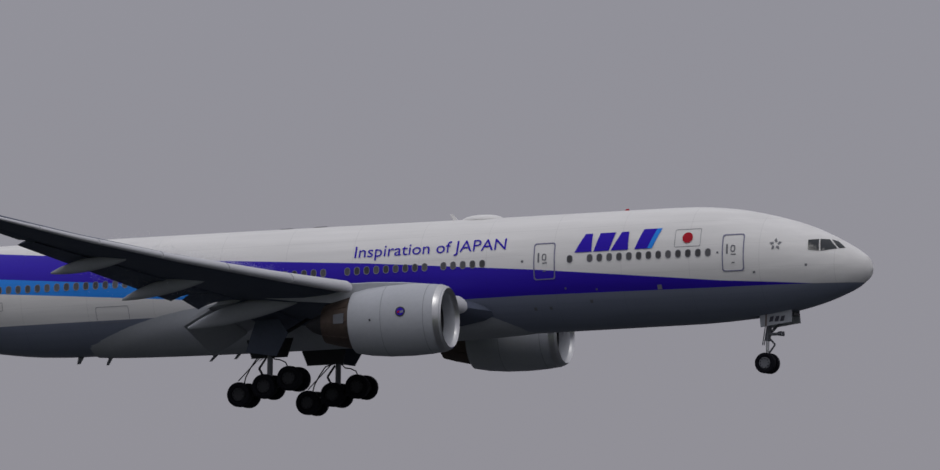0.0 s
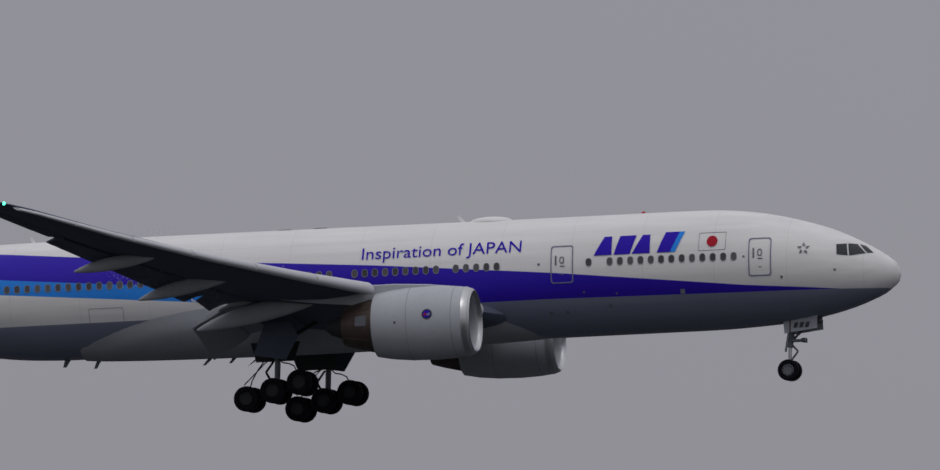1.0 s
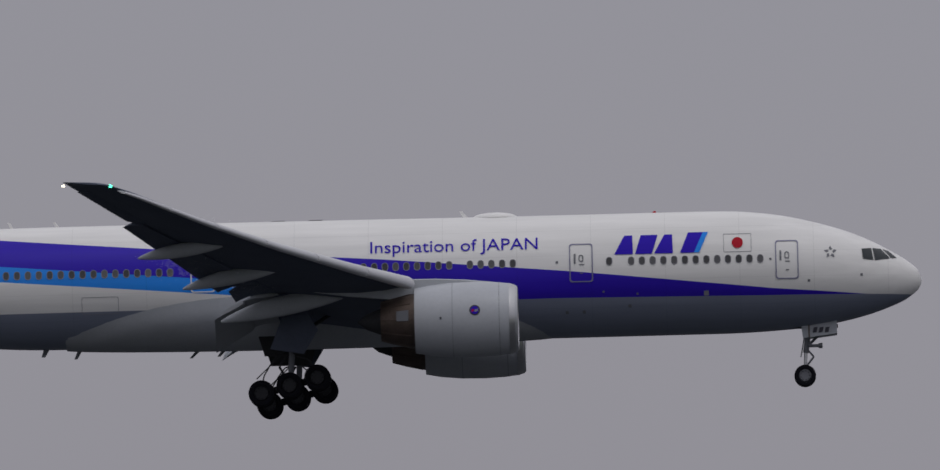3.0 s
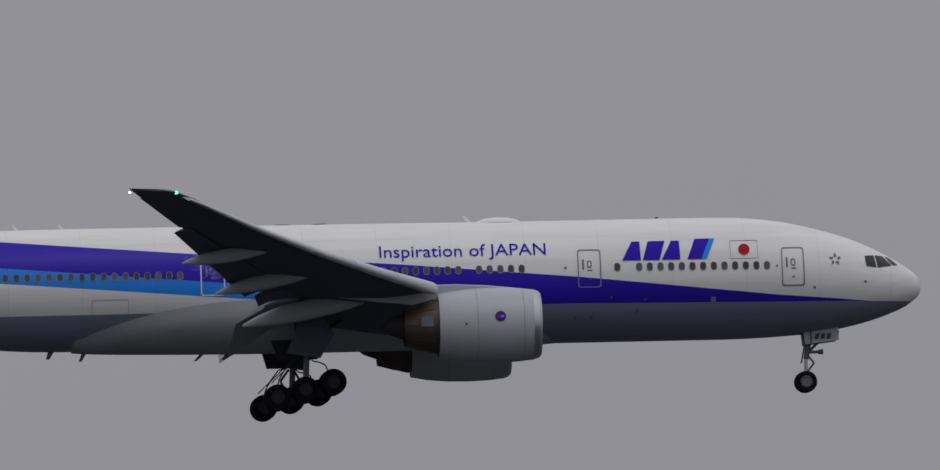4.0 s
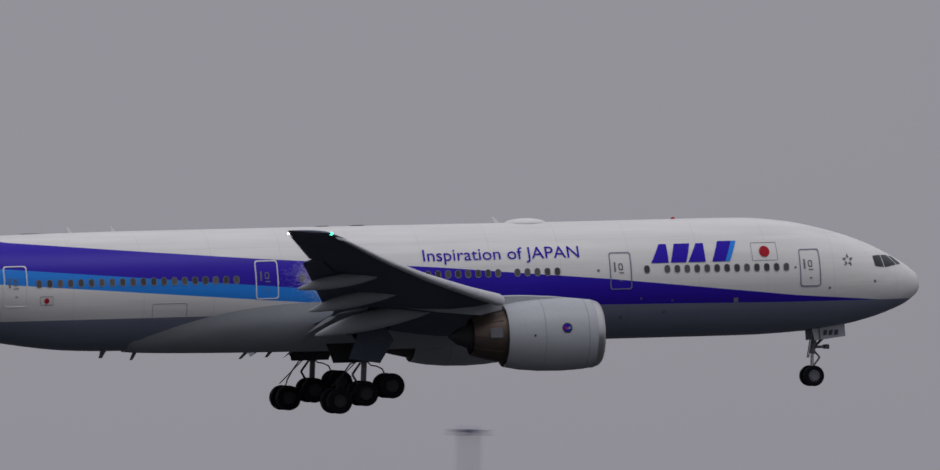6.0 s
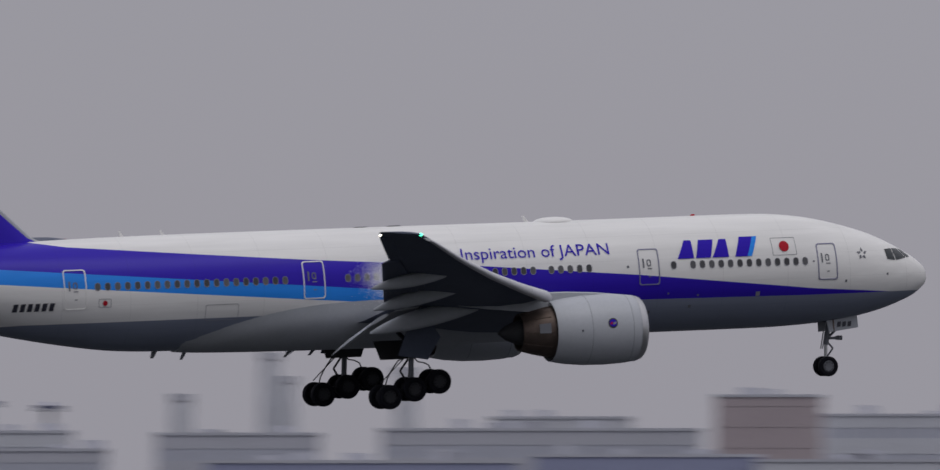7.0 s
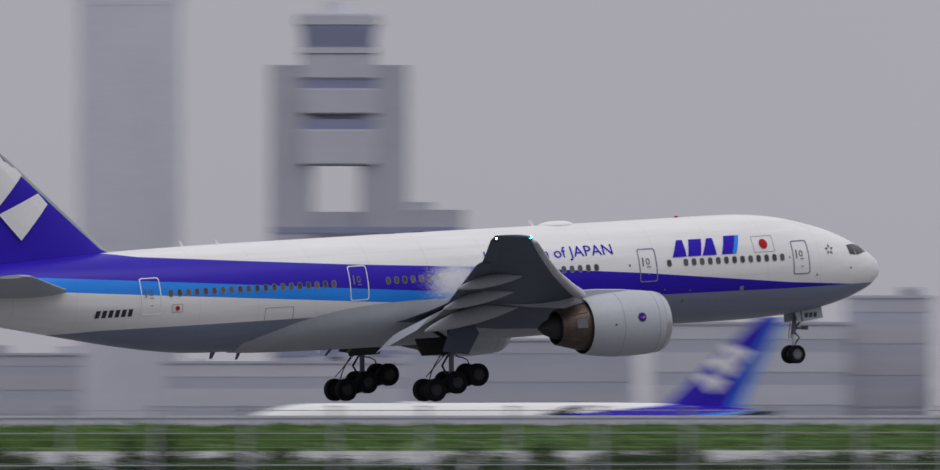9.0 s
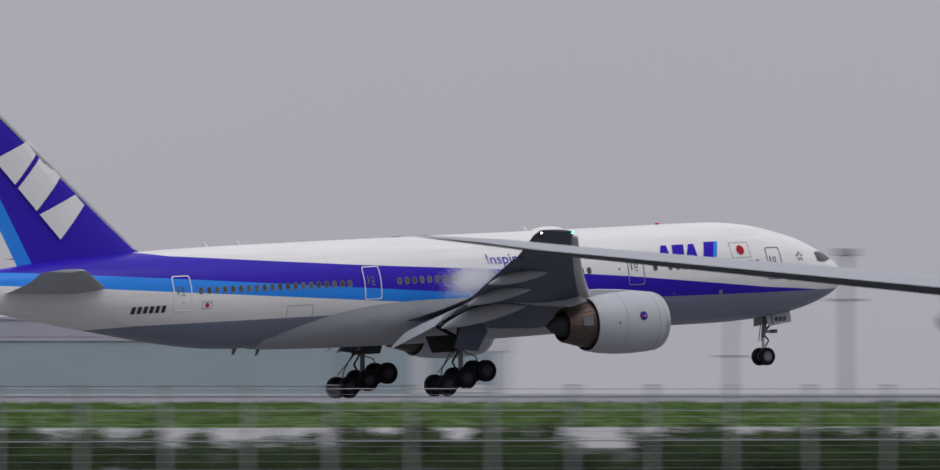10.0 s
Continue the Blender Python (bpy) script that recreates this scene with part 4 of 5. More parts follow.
def build_ground():
    bm = bmesh.new()
    xs = [-5000, -1500, -600] + list(np.linspace(-300, 900, 61)) + [1500, 5000]
    ys = [-3000, -200, 150, 340, 370, 400, 410, 420, 426, 433, 450, 465, 480, 500, 512, 520, 530, 545, 570, 600, 800, 1500, 3000, 4950]
    rows = [[bm.verts.new((x, y, profile(y) + (random.uniform(-0.05, 0.05) if 450 < y < 530 else 0))) for x in xs] for y in ys]
    for r, s in zip(rows, rows[1:]):
        for k in range(len(xs) - 1):
            f = bm.faces.new((r[k], r[k + 1], s[k + 1], s[k]))
            f.material_index = 0 if 433 < f.calc_center_median().y < 560 else 1
    tagged(part("ground", bm, [M_GROUND, M_FIELD], None), "green airfield ground with a low grassy bank", "ground", kind="structure")
    bm = bmesh.new()  # paved strip on the bank's foot
    for x in np.arange(-100, 700, 20.0):
        vs = [(x, 433.2), (x + 19.9, 433.2), (x + 19.9, 449.8), (x, 449.8)]
        loft(bm, [[(p, q, profile(q) - 0.05) for p, q in vs], [(p, q, profile(q) + 0.04) for p, q in vs]])
    tagged(part("pavement", bm, M_CONC, None, smooth=False), "pale concrete slabs along the bank", "pavement", kind="structure")
    bm = bmesh.new()  # runway, out of view: wide and pale to light the jet from below
    box(bm, 350, 4000, 650, 790, -3.6, -3.44)
    tagged(part("runway", bm, M_ASPH, None, smooth=False), "unseen pale concrete runway that bounces light upward", "runway", kind="structure")
    bm = bmesh.new()
    for k in range(6, 40):
        box(bm, k * 60, k * 60 + 30, 716.0, 717.0, -3.45, -3.43)
    tagged(part("runway_marking", bm, M_WHITE, None, smooth=False), "white centre line dashes on the runway", "marking", kind="structure")
    # grass tufts on the bank's crest and face
    rnd = random.Random(4)
    verts, faces = [], []
    for k in range(26000):
        x, y = rnd.uniform(150, 430), rnd.uniform(451, 523)
        z, h, w, t = profile(y) - 0.04, rnd.uniform(0.08, 0.28), rnd.uniform(0.08, 0.3), rnd.uniform(-0.6, 0.6)
        b = len(verts)
        verts += [(x - w, y - t * w, z), (x + w, y + t * w, z), (x + rnd.uniform(-0.2, 0.2), y + rnd.uniform(-0.1, 0.1), z + h)]
        faces.append((b, b + 1, b + 2))
    me = bpy.data.meshes.new("grass")
    me.from_pydata(verts, [], faces)
    me.materials.append(M_GRASS)
    tagged(new("grass", me), "uneven green grass on the bank", "grass", kind="stuff")


def build_bush(rnd, width, height):
    """A shrub: short stems and a ragged crown of small leaves."""
    bush = tagged(new("bush"), "dark green leafy bush behind the fence", "bush", "bushes behind the fence")
    bm = bmesh.new()
    for k in range(5):
        tube(bm, (rnd.uniform(-0.3, 0.3), rnd.uniform(-0.2, 0.2), -0.1), (rnd.uniform(-0.4, 0.4) * width, rnd.uniform(-0.4, 0.4), height * 0.7), 0.05, 0.02, 5)
    part("stem", bm, M_DARK, bush)
    verts, faces = [], []
    lumps = [(rnd.uniform(-0.45, 0.45) * width, rnd.uniform(-0.6, 0.6), rnd.uniform(0.12, 0.8) * height, rnd.uniform(0.25, 0.5)) for k in range(16)]
    for k in range(1500):
        lx, ly, lz, lr = rnd.choice(lumps)
        d = Vector((rnd.gauss(0, 1), rnd.gauss(0, 1), rnd.gauss(0, 0.8))).normalized() * lr * rnd.uniform(0.6, 1.15)
        c = Vector((lx, ly, max(0.05, lz + d.z))) + Vector((d.x, d.y, 0))
        u = Vector((rnd.gauss(0, 1), rnd.gauss(0, 1), rnd.gauss(0, 1))).normalized() * rnd.uniform(0.06, 0.13)
        v = u.orthogonal() * 0.7
        b = len(verts)
        verts += [c - u, c + v * 0.6, c + u, c - v * 0.6]
        faces.append((b, b + 1, b + 2, b + 3))
    me = bpy.data.meshes.new("crown")
    me.from_pydata(verts, [], faces)
    me.materials.append(M_BUSH)
    ob = new("crown", me)
    ob.parent = bush
    return bush


def build_fence():
    """A tall wire fence: posts, rails and strands."""
    fence = tagged(new("fence"), "tall grey wire fence with steel posts", "fence")
    y, z0, z1 = 400.0, profile(400.0) - 0.1, 5.26
    bm = bmesh.new()
    box(bm, -0.055, 0.055, -0.055, 0.055, z0, z1, bevel=0.012)
    box(bm, -0.14, 0.14, -0.12, 0.12, z1 - 0.02, z1 + 0.03)
    post = part("post", bm, M_GALV, fence, smooth=False)
    post.location = (150.0, y, 0)
    x = 150.0
    while x < 330:
        x += 3.28
        ob = new("post", post.data)
        ob.parent, ob.location = fence, (x, y, 0)
    for z, r in ((5.14, 0.014), (4.40, 0.016), (3.38, 0.022)):
        bm = bmesh.new()
        tube(bm, (148, y + 0.09, z), (333, y + 0.09, z), r, sides=6)
        part("rail", bm, M_GALV, fence, smooth=False)
    bm = bmesh.new()
    for z in np.arange(2.2, 5.2, 0.25):
        tube(bm, (148, y + 0.05, z), (333, y + 0.05, z), 0.006, sides=4)
    for x in np.arange(148, 333, 0.65):
        tube(bm, (x, y + 0.04, z0), (x, y + 0.04, 5.14), 0.004, sides=3)
    part("wire_mesh", bm, M_GALV, fence, smooth=False)


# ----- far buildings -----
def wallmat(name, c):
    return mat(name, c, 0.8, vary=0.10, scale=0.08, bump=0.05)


# distance haze is mixed into these colours: paler, cooler, less saturated
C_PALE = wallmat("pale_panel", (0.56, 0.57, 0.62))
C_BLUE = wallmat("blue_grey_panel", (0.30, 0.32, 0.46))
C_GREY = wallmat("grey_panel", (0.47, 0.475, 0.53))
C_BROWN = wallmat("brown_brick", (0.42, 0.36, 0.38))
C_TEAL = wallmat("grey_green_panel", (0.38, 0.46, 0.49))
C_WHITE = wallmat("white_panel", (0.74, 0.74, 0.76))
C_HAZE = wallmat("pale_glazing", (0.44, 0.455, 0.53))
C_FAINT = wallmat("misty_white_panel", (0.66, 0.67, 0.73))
C_DARKG = mat("building_glass", (0.13, 0.15, 0.22), 0.25, vary=0.1, scale=0.2)
C_LILAC = wallmat("lilac_paint", (0.40, 0.38, 0.60))
C_ORANGE = mat("orange_red_paint", (0.48, 0.16, 0.16), 0.5, vary=0.1)
GROUND_Z = -3.5


def facing(thing, turn, r, z=GROUND_Z):
    thing.matrix_basis = Matrix.Translation(polar(turn, r, z)) @ pose(0, 0, 0, 0, 0, -turn)


def building(turn, r, width, top, wall, label, glass=C_DARKG, storey=4.0, depth=20.0, roof=True, bay=4.0, name="building", category="building"):
    """A block with storeys of recessed window strips, mullions, and roof plant; its front is towards the stand."""
    h = top - GROUND_Z
    b = tagged(new(name), label, category)
    n = max(1, int(h / storey))
    sh = h / n
    bm = bmesh.new()
    box(bm, -width / 2 + 0.3, width / 2 - 0.3, 0.12, depth, 0, h - 0.4)
    part("wall", bm, wall, b, smooth=False)
    for k in range(n):
        bm = bmesh.new()
        box(bm, -width / 2, width / 2, 0, depth + 0.3, k * sh + sh * 0.56, (k + 1) * sh)
        part("parapet", bm, wall, b, smooth=False)
        bm = bmesh.new()
        box(bm, -width / 2 + 0.02, width / 2 - 0.02, 0.02, 0.28, k * sh, k * sh + sh * 0.16)
        part("plinth", bm, wall, b, smooth=False)
    pier = None
    for x in np.arange(-width / 2 + 0.4, width / 2, bay):
        if pier is None:
            bm = bmesh.new()
            box(bm, -0.35, 0.35, 0.03, 0.4, 0, h - 0.2)
            pier = part("pier", bm, wall, b, smooth=False)
        else:
            more = new("pier", pier.data)
            more.parent, pier = b, more
        pier.location.x = x
    for k in range(n):
        bm = bmesh.new()
        box(bm, -width / 2 + 0.25, width / 2 - 0.25, 0.07, 0.5, k * sh + sh * 0.16, k * sh + sh * 0.56)
        part("window", bm, glass, b, smooth=False)
    bm = bmesh.new()
    box(bm, -width / 2 - 0.2, width / 2 + 0.2, -0.2, depth + 0.5, h, h + 0.5)
    if roof:
        rnd = random.Random(int(turn * 100))
        for k in range(max(2, int(width / 9))):
            x = rnd.uniform(-width / 2 + 2, width / 2 - 3)
            box(bm, x, x + rnd.uniform(1.5, 4), 3, 8, h + 0.5, h + rnd.uniform(1.0, 2.2))
    part("roof", bm, C_GREY, b, smooth=False)
    facing(b, turn, r)
    return b


def light_mast(turn, r, top):
    """A tall apron light: tapered pole and a round head of lamps."""
    m = tagged(new("light_mast"), "tall grey apron light mast with round head", "light mast", "apron light masts")
    h = top - GROUND_Z
    bm = bmesh.new()
    tube(bm, (0, 0, 0), (0, 0, h), 0.9, 0.55, 12)
    part("pole", bm, C_GREY, m)
    bm = bmesh.new()
    tube(bm, (0, 0, h - 0.3), (0, 0, h + 0.25), 2.0, 2.5, 16)
    tube(bm, (0, 0, h + 0.25), (0, 0, h + 0.9), 0.6, 0.4, 8)
    part("head", bm, C_BLUE, m)
    for k in range(10):
        t = 2 * math.pi * k / 10
        bm = bmesh.new()
        c = Vector((2.2 * math.cos(t), 2.2 * math.sin(t), h - 0.55))
        box(bm, c.x - 0.35, c.x + 0.35, c.y - 0.35, c.y + 0.35, c.z - 0.25, c.z + 0.25, bevel=0.06)
        part("lamp", bm, C_GREY, m, smooth=False)
    facing(m, turn, r)


def lattice_mast(turn, r, top, width, label, wall, levels, red=False, deck=0.0):
    """Four legs, cross bracing and work platforms."""
    m = tagged(new("lattice_mast"), label, "lattice mast")
    h, w = top - GROUND_Z, width / 2
    for sx in (-1, 1):
        for sy in (-1, 1):
            bm = bmesh.new()
            tube(bm, (sx * w, sy * w, 0), (sx * w * 0.5, sy * w * 0.5, h), 0.18, 0.12, 6)
            part("leg", bm, wall, m, smooth=False)
    bm = bmesh.new()
    n = int(h / (width * 0.9))
    for k in range(n):
        z0, z1 = h * k / n, h * (k + 1) / n
        w0, w1 = w * (1 - 0.5 * k / n), w * (1 - 0.5 * (k + 1) / n)
        for s in (-1, 1):
            tube(bm, (-w0, s * w0, z0), (w1, s * w1, z1), 0.1, sides=4)
            tube(bm, (w0, s * w0, z0), (-w1, s * w1, z1), 0.1, sides=4)
            tube(bm, (s * w0, -w0, z0), (s * w1, w1, z1), 0.1, sides=4)
    part("bracing", bm, wall, m, smooth=False)
    bm = bmesh.new()
    tube(bm, (0, 0, 0), (0, 0, h), width * 0.20, width * 0.13, 10)
    part("riser", bm, wall, m)
    for z in levels:
        bm = bmesh.new()
        if red:  # round red drums
            tube(bm, (0, 0, z - GROUND_Z - 1.1), (0, 0, z - GROUND_Z + 1.1), 1.5, 1.5, 18)
        else:
            box(bm, -width * 0.8, width * 0.8, -w, w, z - GROUND_Z - 0.2, z - GROUND_Z + 0.2)
        part("drum" if red else "platform", bm, C_ORANGE if red else wall, m, smooth=False)
    if deck:
        bm = bmesh.new()
        loft(bm, [[(k * q, -2 * q, z), (k * q, 2 * q, z), (-k * q, 2 * q, z), (-k * q, -2 * q, z)] for k, q, z in ((deck * 0.25, 0.7, h - 3.2), (deck / 2, 1.0, h - 0.9), (deck / 2, 1.0, h - 0.2))])
        part("observation_deck", bm, C_FAINT, m, smooth=False)
    facing(m, turn, r)
    return m


def control_tower(turn, r):
    """The airport's tower: a split shaft with an open gap, banded storeys and a glazed cab."""
    t = tagged(new("control_tower"), "tall pale airport control tower with glazed cab", "control tower")
    bm = bmesh.new()
    box(bm, -17.5, -6.5, 0, 22, 0, 96.5)
    part("shaft", bm, C_GREY, t, smooth=False)
    for name, x0, x1, y0, y1, z0, z1 in (("shaft", 5.5, 17.6, 0, 22, 0, 96.5), ("infill", -6.5, 5.5, 2, 20, 0, 59), ("infill", -6.5, 5.5, 2, 20, 71, 96.5)):
        bm = bmesh.new()
        box(bm, x0, x1, y0, y1, z0, z1)
        part(name, bm, C_GREY, t, smooth=False)
    for z0, z1 in ((71, 80), (84, 90.5), (93, 99.5)):
        bm = bmesh.new()
        box(bm, -9.5, 9.6, -1.2, 4, z0, z1, bevel=0.3)
        part("storey", bm, C_PALE, t, smooth=False)
        bm = bmesh.new()
        box(bm, -9.0, 9.1, -0.8, 3, z1, z1 + 2.6)
        part("window", bm, C_BLUE, t, smooth=False)
    bm = bmesh.new()
    box(bm, -9.8, 9.8, -1.5, 18, 99.5, 101.0)
    box(bm, -10.3, 10.3, -2, 18.5, 106.3, 109.6, bevel=0.5)
    tube(bm, (0, 8, 109), (0, 8, 113), 4, 3.2, 16)
    tube(bm, (-3, 8, 113), (-3, 8, 120), 0.25, 0.1, 6)
    tube(bm, (3, 8, 113), (3, 8, 118), 0.25, 0.1, 6)
    part("cab_roof", bm, C_PALE, t, smooth=False)
    for k in range(9):
        bm = bmesh.new()
        x = -9.6 + 2.14 * k
        slab(bm, [(x * 0.95, -1.2, 101), ((x + 2.0) * 0.95, -1.2, 101), (x + 2.0, -1.9, 106.3), (x, -1.9, 106.3)], 0.2)
        part("pane", bm, C_BLUE, t, smooth=False)
    bm = bmesh.new()
    box(bm, -9.2, 9.2, -0.6, 16, 101, 106.3)
    part("cab", bm, C_BLUE, t, smooth=False)
    bm = bmesh.new()
    box(bm, 17.6, 32, 1, 20, 0, 59.5)
    box(bm, 18, 24, 3, 10, 59.5, 61.5)
    part("annex", bm, C_GREY, t, smooth=False)
    for k in range(12):
        bm = bmesh.new()
        box(bm, -17.0, 31.0, -0.12, 0.6, 4 + k * 4.5, 5.6 + k * 4.5)
        part("window", bm, C_BLUE, t, smooth=False)
    facing(t, turn, r)


def radar_dome(turn, r):
    d = tagged(new("radar_dome"), "white dome on a short drum beside the apron", "radar dome")
    bm = bmesh.new()
    bmesh.ops.create_uvsphere(bm, u_segments=24, v_segments=14, radius=3.5, matrix=Matrix.Translation((0, 0, 6.4)))
    part("dome", bm, M_WHITE, d)
    bm = bmesh.new()
    tube(bm, (0, 0, 0), (0, 0, 5.5), 2.4, 2.4, 20)
    part("drum", bm, C_PALE, d)
    facing(d, turn, r)


def terminal(turn, r, width, top):
    """A long low pier: white roof edge, dark glass strip, pale lower wall with columns."""
    t = tagged(new("terminal_pier"), "long low white terminal pier with dark glazing", "terminal")
    h = top - GROUND_Z
    bm = bmesh.new()
    box(bm, -width / 2, width / 2, 0, 30, h - 1.5, h, bevel=0.2)
    part("roof", bm, C_WHITE, t, smooth=False)
    n = int(width / 8)
    for k in range(n):
        x0 = -width / 2 + k * width / n
        bm = bmesh.new()
        box(bm, x0 + 0.15, x0 + width / n - 0.15, 1.0, 1.5, h - 3.9, h - 1.5)
        part("pane", bm, C_BLUE, t, smooth=False)
    bm = bmesh.new()
    box(bm, -width / 2 + 0.3, width / 2 - 0.3, 0.6, 29, 0, h - 3.9)
    for k in range(n + 1):
        x0 = -width / 2 + k * width / n
        box(bm, x0 - 0.14, x0 + 0.14, 0.5, 1.6, h - 3.9, h - 1.5)
    part("wall", bm, C_PALE, t, smooth=False)
    rnd = random.Random(7)
    for k in range(14):
        bm = bmesh.new()
        x = rnd.uniform(-width / 2 + 4, width / 2 - 8)
        box(bm, x, x + rnd.uniform(2, 6), 8, 14, h, h + rnd.uniform(0.7, 2.2))
        part("roof_plant", bm, C_GREY, t, smooth=False)
    facing(t, turn, r)


def gantry(turn, r):
    """A red and white maintenance gantry on two legs."""
    g = tagged(new("gantry"), "red and white steel gantry on two legs", "gantry")
    for x in (-5.5, 5.5):
        bm = bmesh.new()
        box(bm, x - 0.9, x + 0.9, -1, 1, 0, 2.4 + 3.5)
        part("leg_base", bm, C_ORANGE, g, smooth=False)
        bm = bmesh.new()
        box(bm, x - 0.8, x + 0.8, -0.9, 0.9, 5.9, 13.5)
        part("leg", bm, C_WHITE, g, smooth=False)
    bm = bmesh.new()
    box(bm, -6.6, 6.6, -0.8, 0.8, 8.0, 9.0)
    part("cross_beam", bm, C_WHITE, g, smooth=False)
    bm = bmesh.new()
    box(bm, -7.0, 7.0, -1, 1, 13.5, 15.6)
    part("top_beam", bm, C_WHITE, g, smooth=False)
    facing(g, turn, r)


def lamp_post(turn, r, top):
    p = tagged(new("floodlight_post"), "slim grey floodlight post with flat head", "floodlight")
    h = top - GROUND_Z
    bm = bmesh.new()
    tube(bm, (0, 0, 0), (0, 0, h), 0.45, 0.32, 10)
    part("pole", bm, C_GREY, p)
    bm = bmesh.new()
    box(bm, -1.2, 1.2, -0.6, 0.6, h - 0.5, h + 0.3, bevel=0.1)
    box(bm, -1.9, 1.9, -0.3, 0.3, h - 5.3, h - 5.0)
    part("head", bm, C_GREY, p, smooth=False)
    facing(p, turn, r)


build_ground()
build_fence()
rnd0 = random.Random(11)
bushes = [build_bush(rnd0, w, h) for w, h in ((3.6, 1.6), (2.6, 1.35), (4.2, 1.5))]
for k, b in enumerate(bushes):
    b.matrix_basis = pose(232 + 5 * k, 412 + k, profile(412 + k) - 0.05)
for k in range(150):
    x = 196 + k * 0.8 + rnd0.uniform(-0.7, 0.7)
    if 30 < (x * 3.1) % 100 < 48:
        continue
    y = rnd0.uniform(407, 424)
    s = rnd0.uniform(0.72, 1.05)
    c = copy_thing(bushes[k % 3], pose(x, y, profile(y) - 0.05, 0, 0, rnd0.uniform(-25, 25)))
    c.scale = (s, s, s)
for k in range(95):  # low growth close behind the fence
    x = 205 + k * 1.15 + rnd0.uniform(-0.5, 0.5)
    y = rnd0.uniform(402.5, 407)
    c = copy_thing(bushes[k % 3], pose(x, y, profile(y) - 0.05, 0, 0, rnd0.uniform(-25, 25)))
    s = rnd0.uniform(0.55, 0.85)
    c.scale = (s, s, s)
for turn, sx, sz in ((28.40, 0.55, 1.75), (26.14, 0.32, 1.6)):  # taller dark shrubs by the fence
    p = polar(turn, 458)
    c = copy_thing(bushes[0], pose(p.x, p.y, profile(p.y) - 0.05))
    c.scale = (sx, sx, sz)
# marker cabinets on the bank
for turn, r, h in ((26.05, 545, 1.5),):
    b = tagged(new("utility_cabinet"), "dark upright utility cabinet on the bank", "cabinet")
    bm = bmesh.new()
    box(bm, -0.36, 0.36, -0.3, 0.3, 0, h, bevel=0.04)
    part("body", bm, M_DARK, b, smooth=False)
    bm = bmesh.new()
    box(bm, -0.42, 0.42, -0.36, 0.36, h, h + 0.08)
    part("lid", bm, M_STRUT, b, smooth=False)
    p = polar(turn, r)
    b.matrix_basis = pose(p.x, p.y, profile(p.y) - 0.02, 0, 0, -turn)

light_mast(15.442, 2500, 21.2)
for turn, top in ((17.957, 20.4), (18.203, 19.4), (18.491, 18.7), (18.742, 17.9), (17.833, 14.5)):
    light_mast(turn, 2500, top - 0.8)
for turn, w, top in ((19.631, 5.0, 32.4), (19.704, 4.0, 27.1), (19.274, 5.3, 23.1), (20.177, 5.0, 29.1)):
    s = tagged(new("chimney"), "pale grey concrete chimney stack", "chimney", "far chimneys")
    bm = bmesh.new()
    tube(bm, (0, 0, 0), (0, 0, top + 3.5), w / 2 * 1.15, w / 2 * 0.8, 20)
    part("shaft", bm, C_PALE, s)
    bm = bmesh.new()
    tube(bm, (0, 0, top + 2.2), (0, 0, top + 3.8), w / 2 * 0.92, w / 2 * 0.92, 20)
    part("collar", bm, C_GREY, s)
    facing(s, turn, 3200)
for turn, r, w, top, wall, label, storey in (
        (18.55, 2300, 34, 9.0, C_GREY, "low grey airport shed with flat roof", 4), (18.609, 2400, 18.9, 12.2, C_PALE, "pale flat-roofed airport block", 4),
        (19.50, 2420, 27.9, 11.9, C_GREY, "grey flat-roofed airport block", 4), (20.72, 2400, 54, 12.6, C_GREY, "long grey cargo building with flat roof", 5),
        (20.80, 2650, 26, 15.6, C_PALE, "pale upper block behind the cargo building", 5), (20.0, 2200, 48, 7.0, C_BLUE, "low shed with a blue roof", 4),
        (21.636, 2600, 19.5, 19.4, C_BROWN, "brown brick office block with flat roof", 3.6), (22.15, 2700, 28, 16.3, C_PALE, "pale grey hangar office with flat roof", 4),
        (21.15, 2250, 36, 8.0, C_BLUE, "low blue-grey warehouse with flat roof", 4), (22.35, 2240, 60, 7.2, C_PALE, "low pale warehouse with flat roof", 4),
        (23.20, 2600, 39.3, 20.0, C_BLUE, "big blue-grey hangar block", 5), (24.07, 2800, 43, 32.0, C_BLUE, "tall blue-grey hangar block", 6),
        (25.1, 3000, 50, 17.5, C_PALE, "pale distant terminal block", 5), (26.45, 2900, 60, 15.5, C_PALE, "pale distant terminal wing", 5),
        (27.6, 2900, 55, 16.0, C_GREY, "grey distant parking block", 4), (28.33, 3700, 26.5, 142, C_FAINT, "very tall slab tower paled by painted haze", 70),
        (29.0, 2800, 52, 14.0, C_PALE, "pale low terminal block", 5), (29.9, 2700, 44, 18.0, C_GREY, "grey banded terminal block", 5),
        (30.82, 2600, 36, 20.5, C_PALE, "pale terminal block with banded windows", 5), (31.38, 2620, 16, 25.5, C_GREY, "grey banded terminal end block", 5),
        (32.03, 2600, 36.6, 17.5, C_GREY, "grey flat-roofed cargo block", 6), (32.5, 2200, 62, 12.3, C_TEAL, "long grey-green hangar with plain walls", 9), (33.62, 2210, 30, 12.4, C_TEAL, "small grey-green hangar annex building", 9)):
    # windows stay near the wall colour, part of the painted haze
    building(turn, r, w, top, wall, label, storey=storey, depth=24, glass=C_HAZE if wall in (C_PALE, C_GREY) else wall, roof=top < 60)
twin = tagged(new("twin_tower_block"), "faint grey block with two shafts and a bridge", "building")
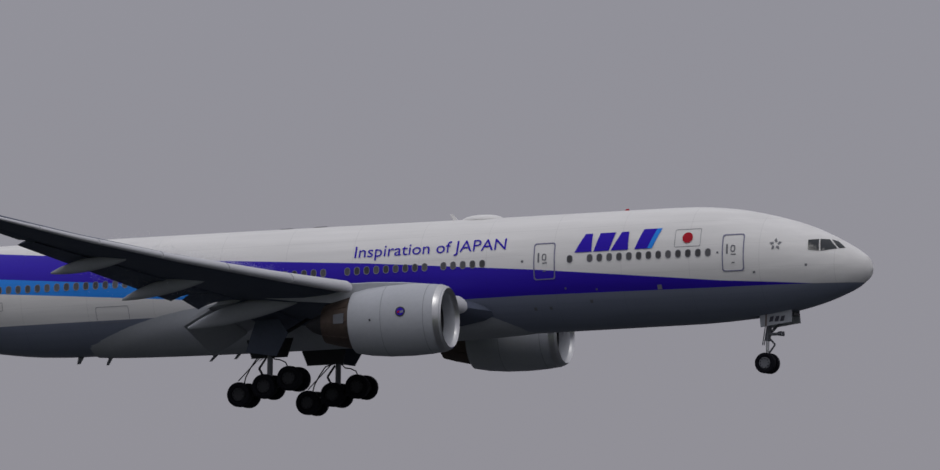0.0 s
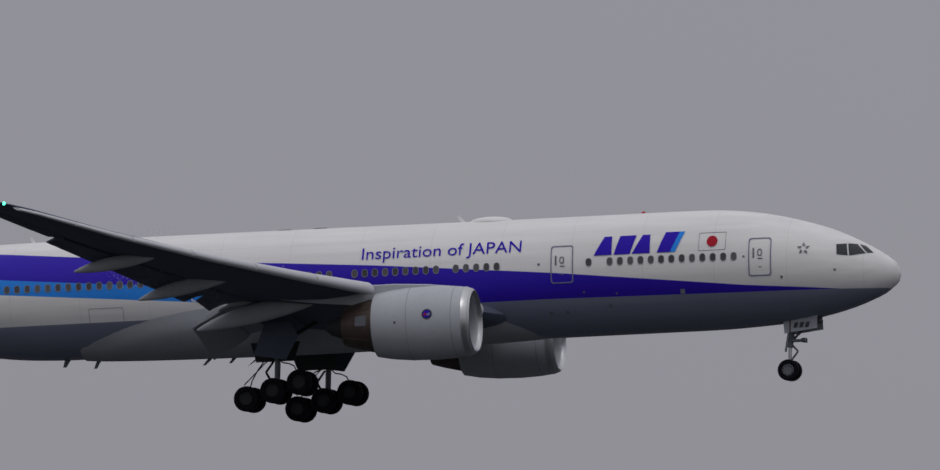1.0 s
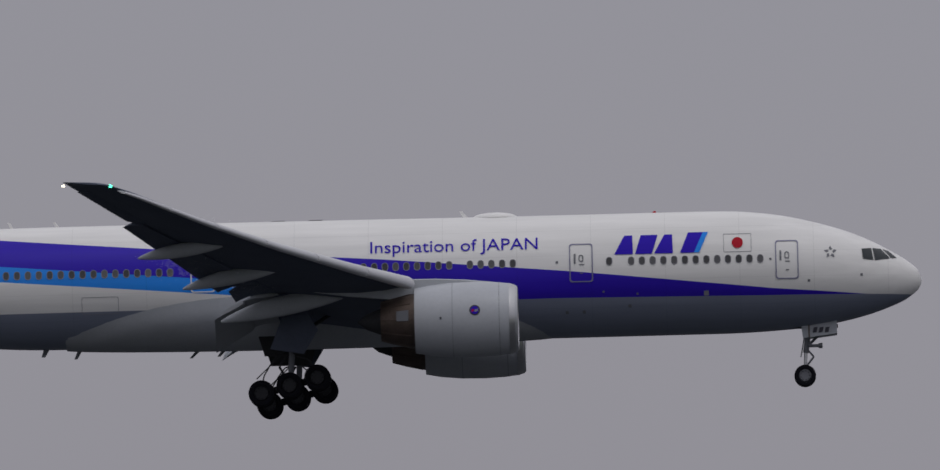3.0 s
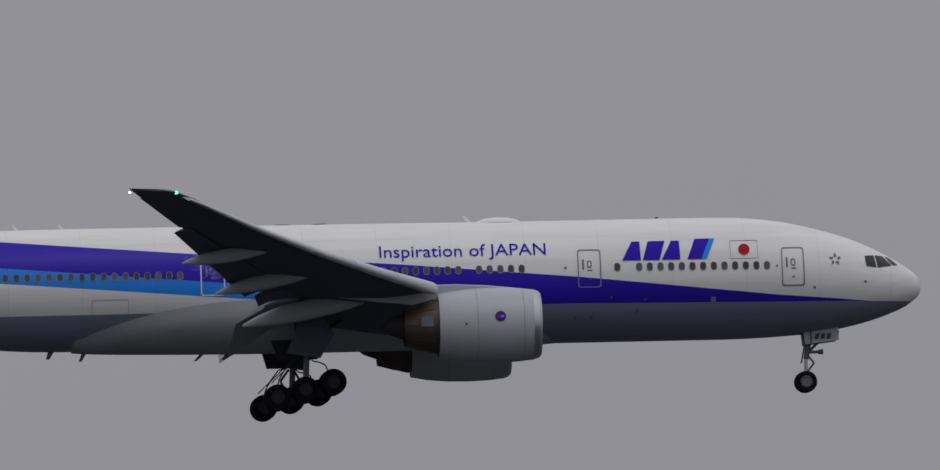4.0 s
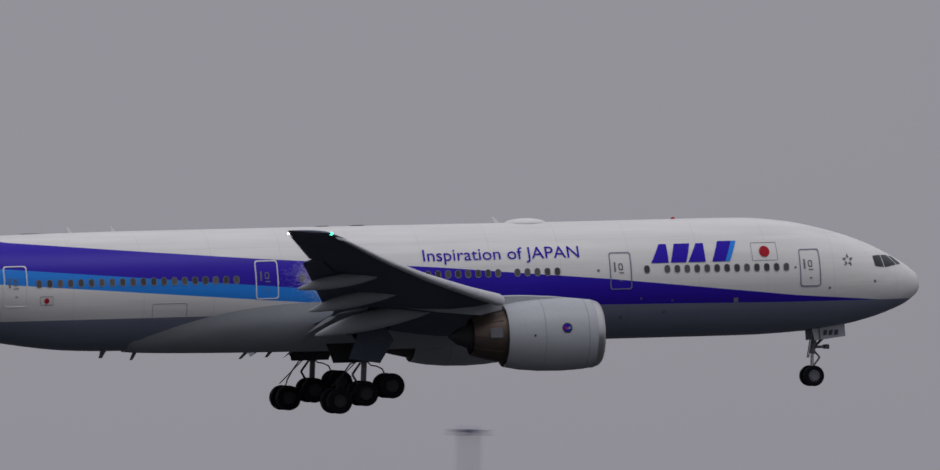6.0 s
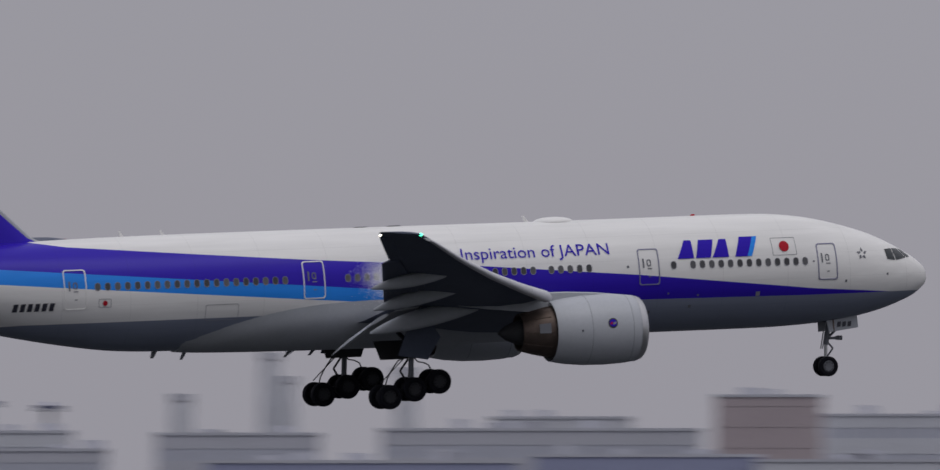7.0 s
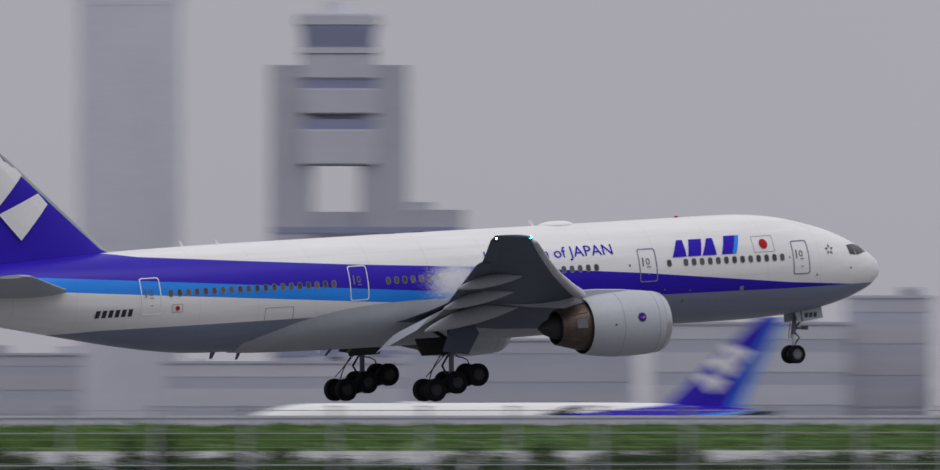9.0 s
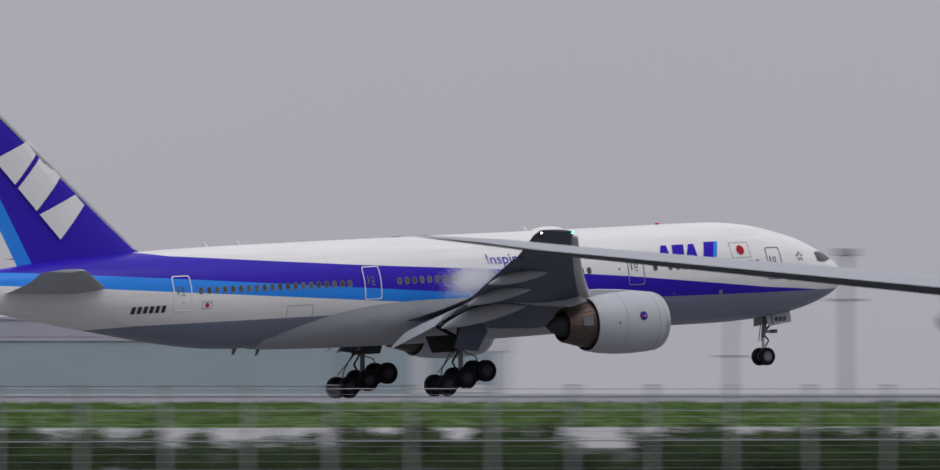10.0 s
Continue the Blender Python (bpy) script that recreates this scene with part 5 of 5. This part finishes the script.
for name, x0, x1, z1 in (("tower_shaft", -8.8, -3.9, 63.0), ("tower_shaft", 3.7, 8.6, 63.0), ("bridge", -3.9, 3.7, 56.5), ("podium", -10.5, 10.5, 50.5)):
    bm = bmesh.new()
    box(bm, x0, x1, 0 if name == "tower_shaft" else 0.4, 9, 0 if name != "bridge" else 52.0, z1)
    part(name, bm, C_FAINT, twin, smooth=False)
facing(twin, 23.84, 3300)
terminal(25.30, 1700, 95, 10.2)
radar_dome(24.53, 1500)
control_tower(29.17, 3640)
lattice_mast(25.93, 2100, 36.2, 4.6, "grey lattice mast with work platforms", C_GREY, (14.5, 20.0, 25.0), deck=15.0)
lattice_mast(27.342, 2000, 32.7, 4.0, "red and white lattice mast", C_WHITE, (8.3, 18.2, 31.0), red=True)
pole = tagged(new("signal_mast"), "pale lilac mast behind the white dome", "mast")
bm = bmesh.new()
tube(bm, (0, 0, 0), (0, 0, 17.5), 0.95, 0.6, 14)
part("pole", bm, C_LILAC, pole)
bm = bmesh.new()
tube(bm, (0, 0, 17.4), (0, 0, 18.0), 0.9, 0.9, 14)
part("cap", bm, C_GREY, pole)
facing(pole, 24.53, 1512)
lamp_post(35.363, 1500, 19.5)
lamp_post(34.9, 1700, 14.0)
lamp_post(26.873, 3000, 49.0)
gantry(33.815, 1900)
# low pale barrier along the far side of the bank
barrier = tagged(new("barrier"), "long pale grey blast barrier of panels", "barrier")
bm = bmesh.new()
box(bm, 0, 19.9, 0, 0.4, -3.5, 4.6)
panel = part("panel", bm, C_PALE, barrier, smooth=False)
bm = bmesh.new()
box(bm, 0, 19.9, -0.1, 0.5, 4.6, 4.75)
coping = part("coping", bm, C_PALE, barrier, smooth=False)
panel.location = coping.location = (180, 800, 0)
for k in range(1, 60):
    for piece in (panel, coping):
        more = new(piece.name.split(".")[0], piece.data)
        more.parent, more.location = barrier, (180 + k * 20, 800, 0)

landing = build_airliner("white and blue twin-engine airliner landing, gear down")
roller = copy_thing(landing, Matrix.Identity(4))
tagged(roller, "white and blue airliner rolling past the terminal", "airliner")
build_vapour(next(c for c in landing.children if c.name == "wing"))
parked = build_airliner("airliner standing close by with slim raked wings", standing=True)


def motions():
    lift = Matrix.Translation((0, 0, -0.37))
    walk(landing, [(t, pose(x, 716.37, z, roll, dip, head) @ lift) for t, x, z, roll, dip, head in JET])
    turn = 29.75  # square to the line of sight, nose to the west
    ahead = Vector((-math.cos(radians(turn)), math.sin(radians(turn)), 0))
    mid = polar(29.77, 1640, 2.75)
    rows = []
    for t in (0.0, 5.0, 10.0):
        p = mid + ahead * 16.5 * (t - 9.0)
        rows.append((t, pose(p.x, p.y, p.z, 0, 0, 180 - turn)))
    walk(roller, rows)
    way = pose(0, 0, 0, -1.9, 1.1, 33.3)
    tip = polar(33.43, 283, 8.30)
    parked.matrix_basis = Matrix.Translation(tip - way @ Vector((-12.2, 31.7, 1.80))) @ way


motions()
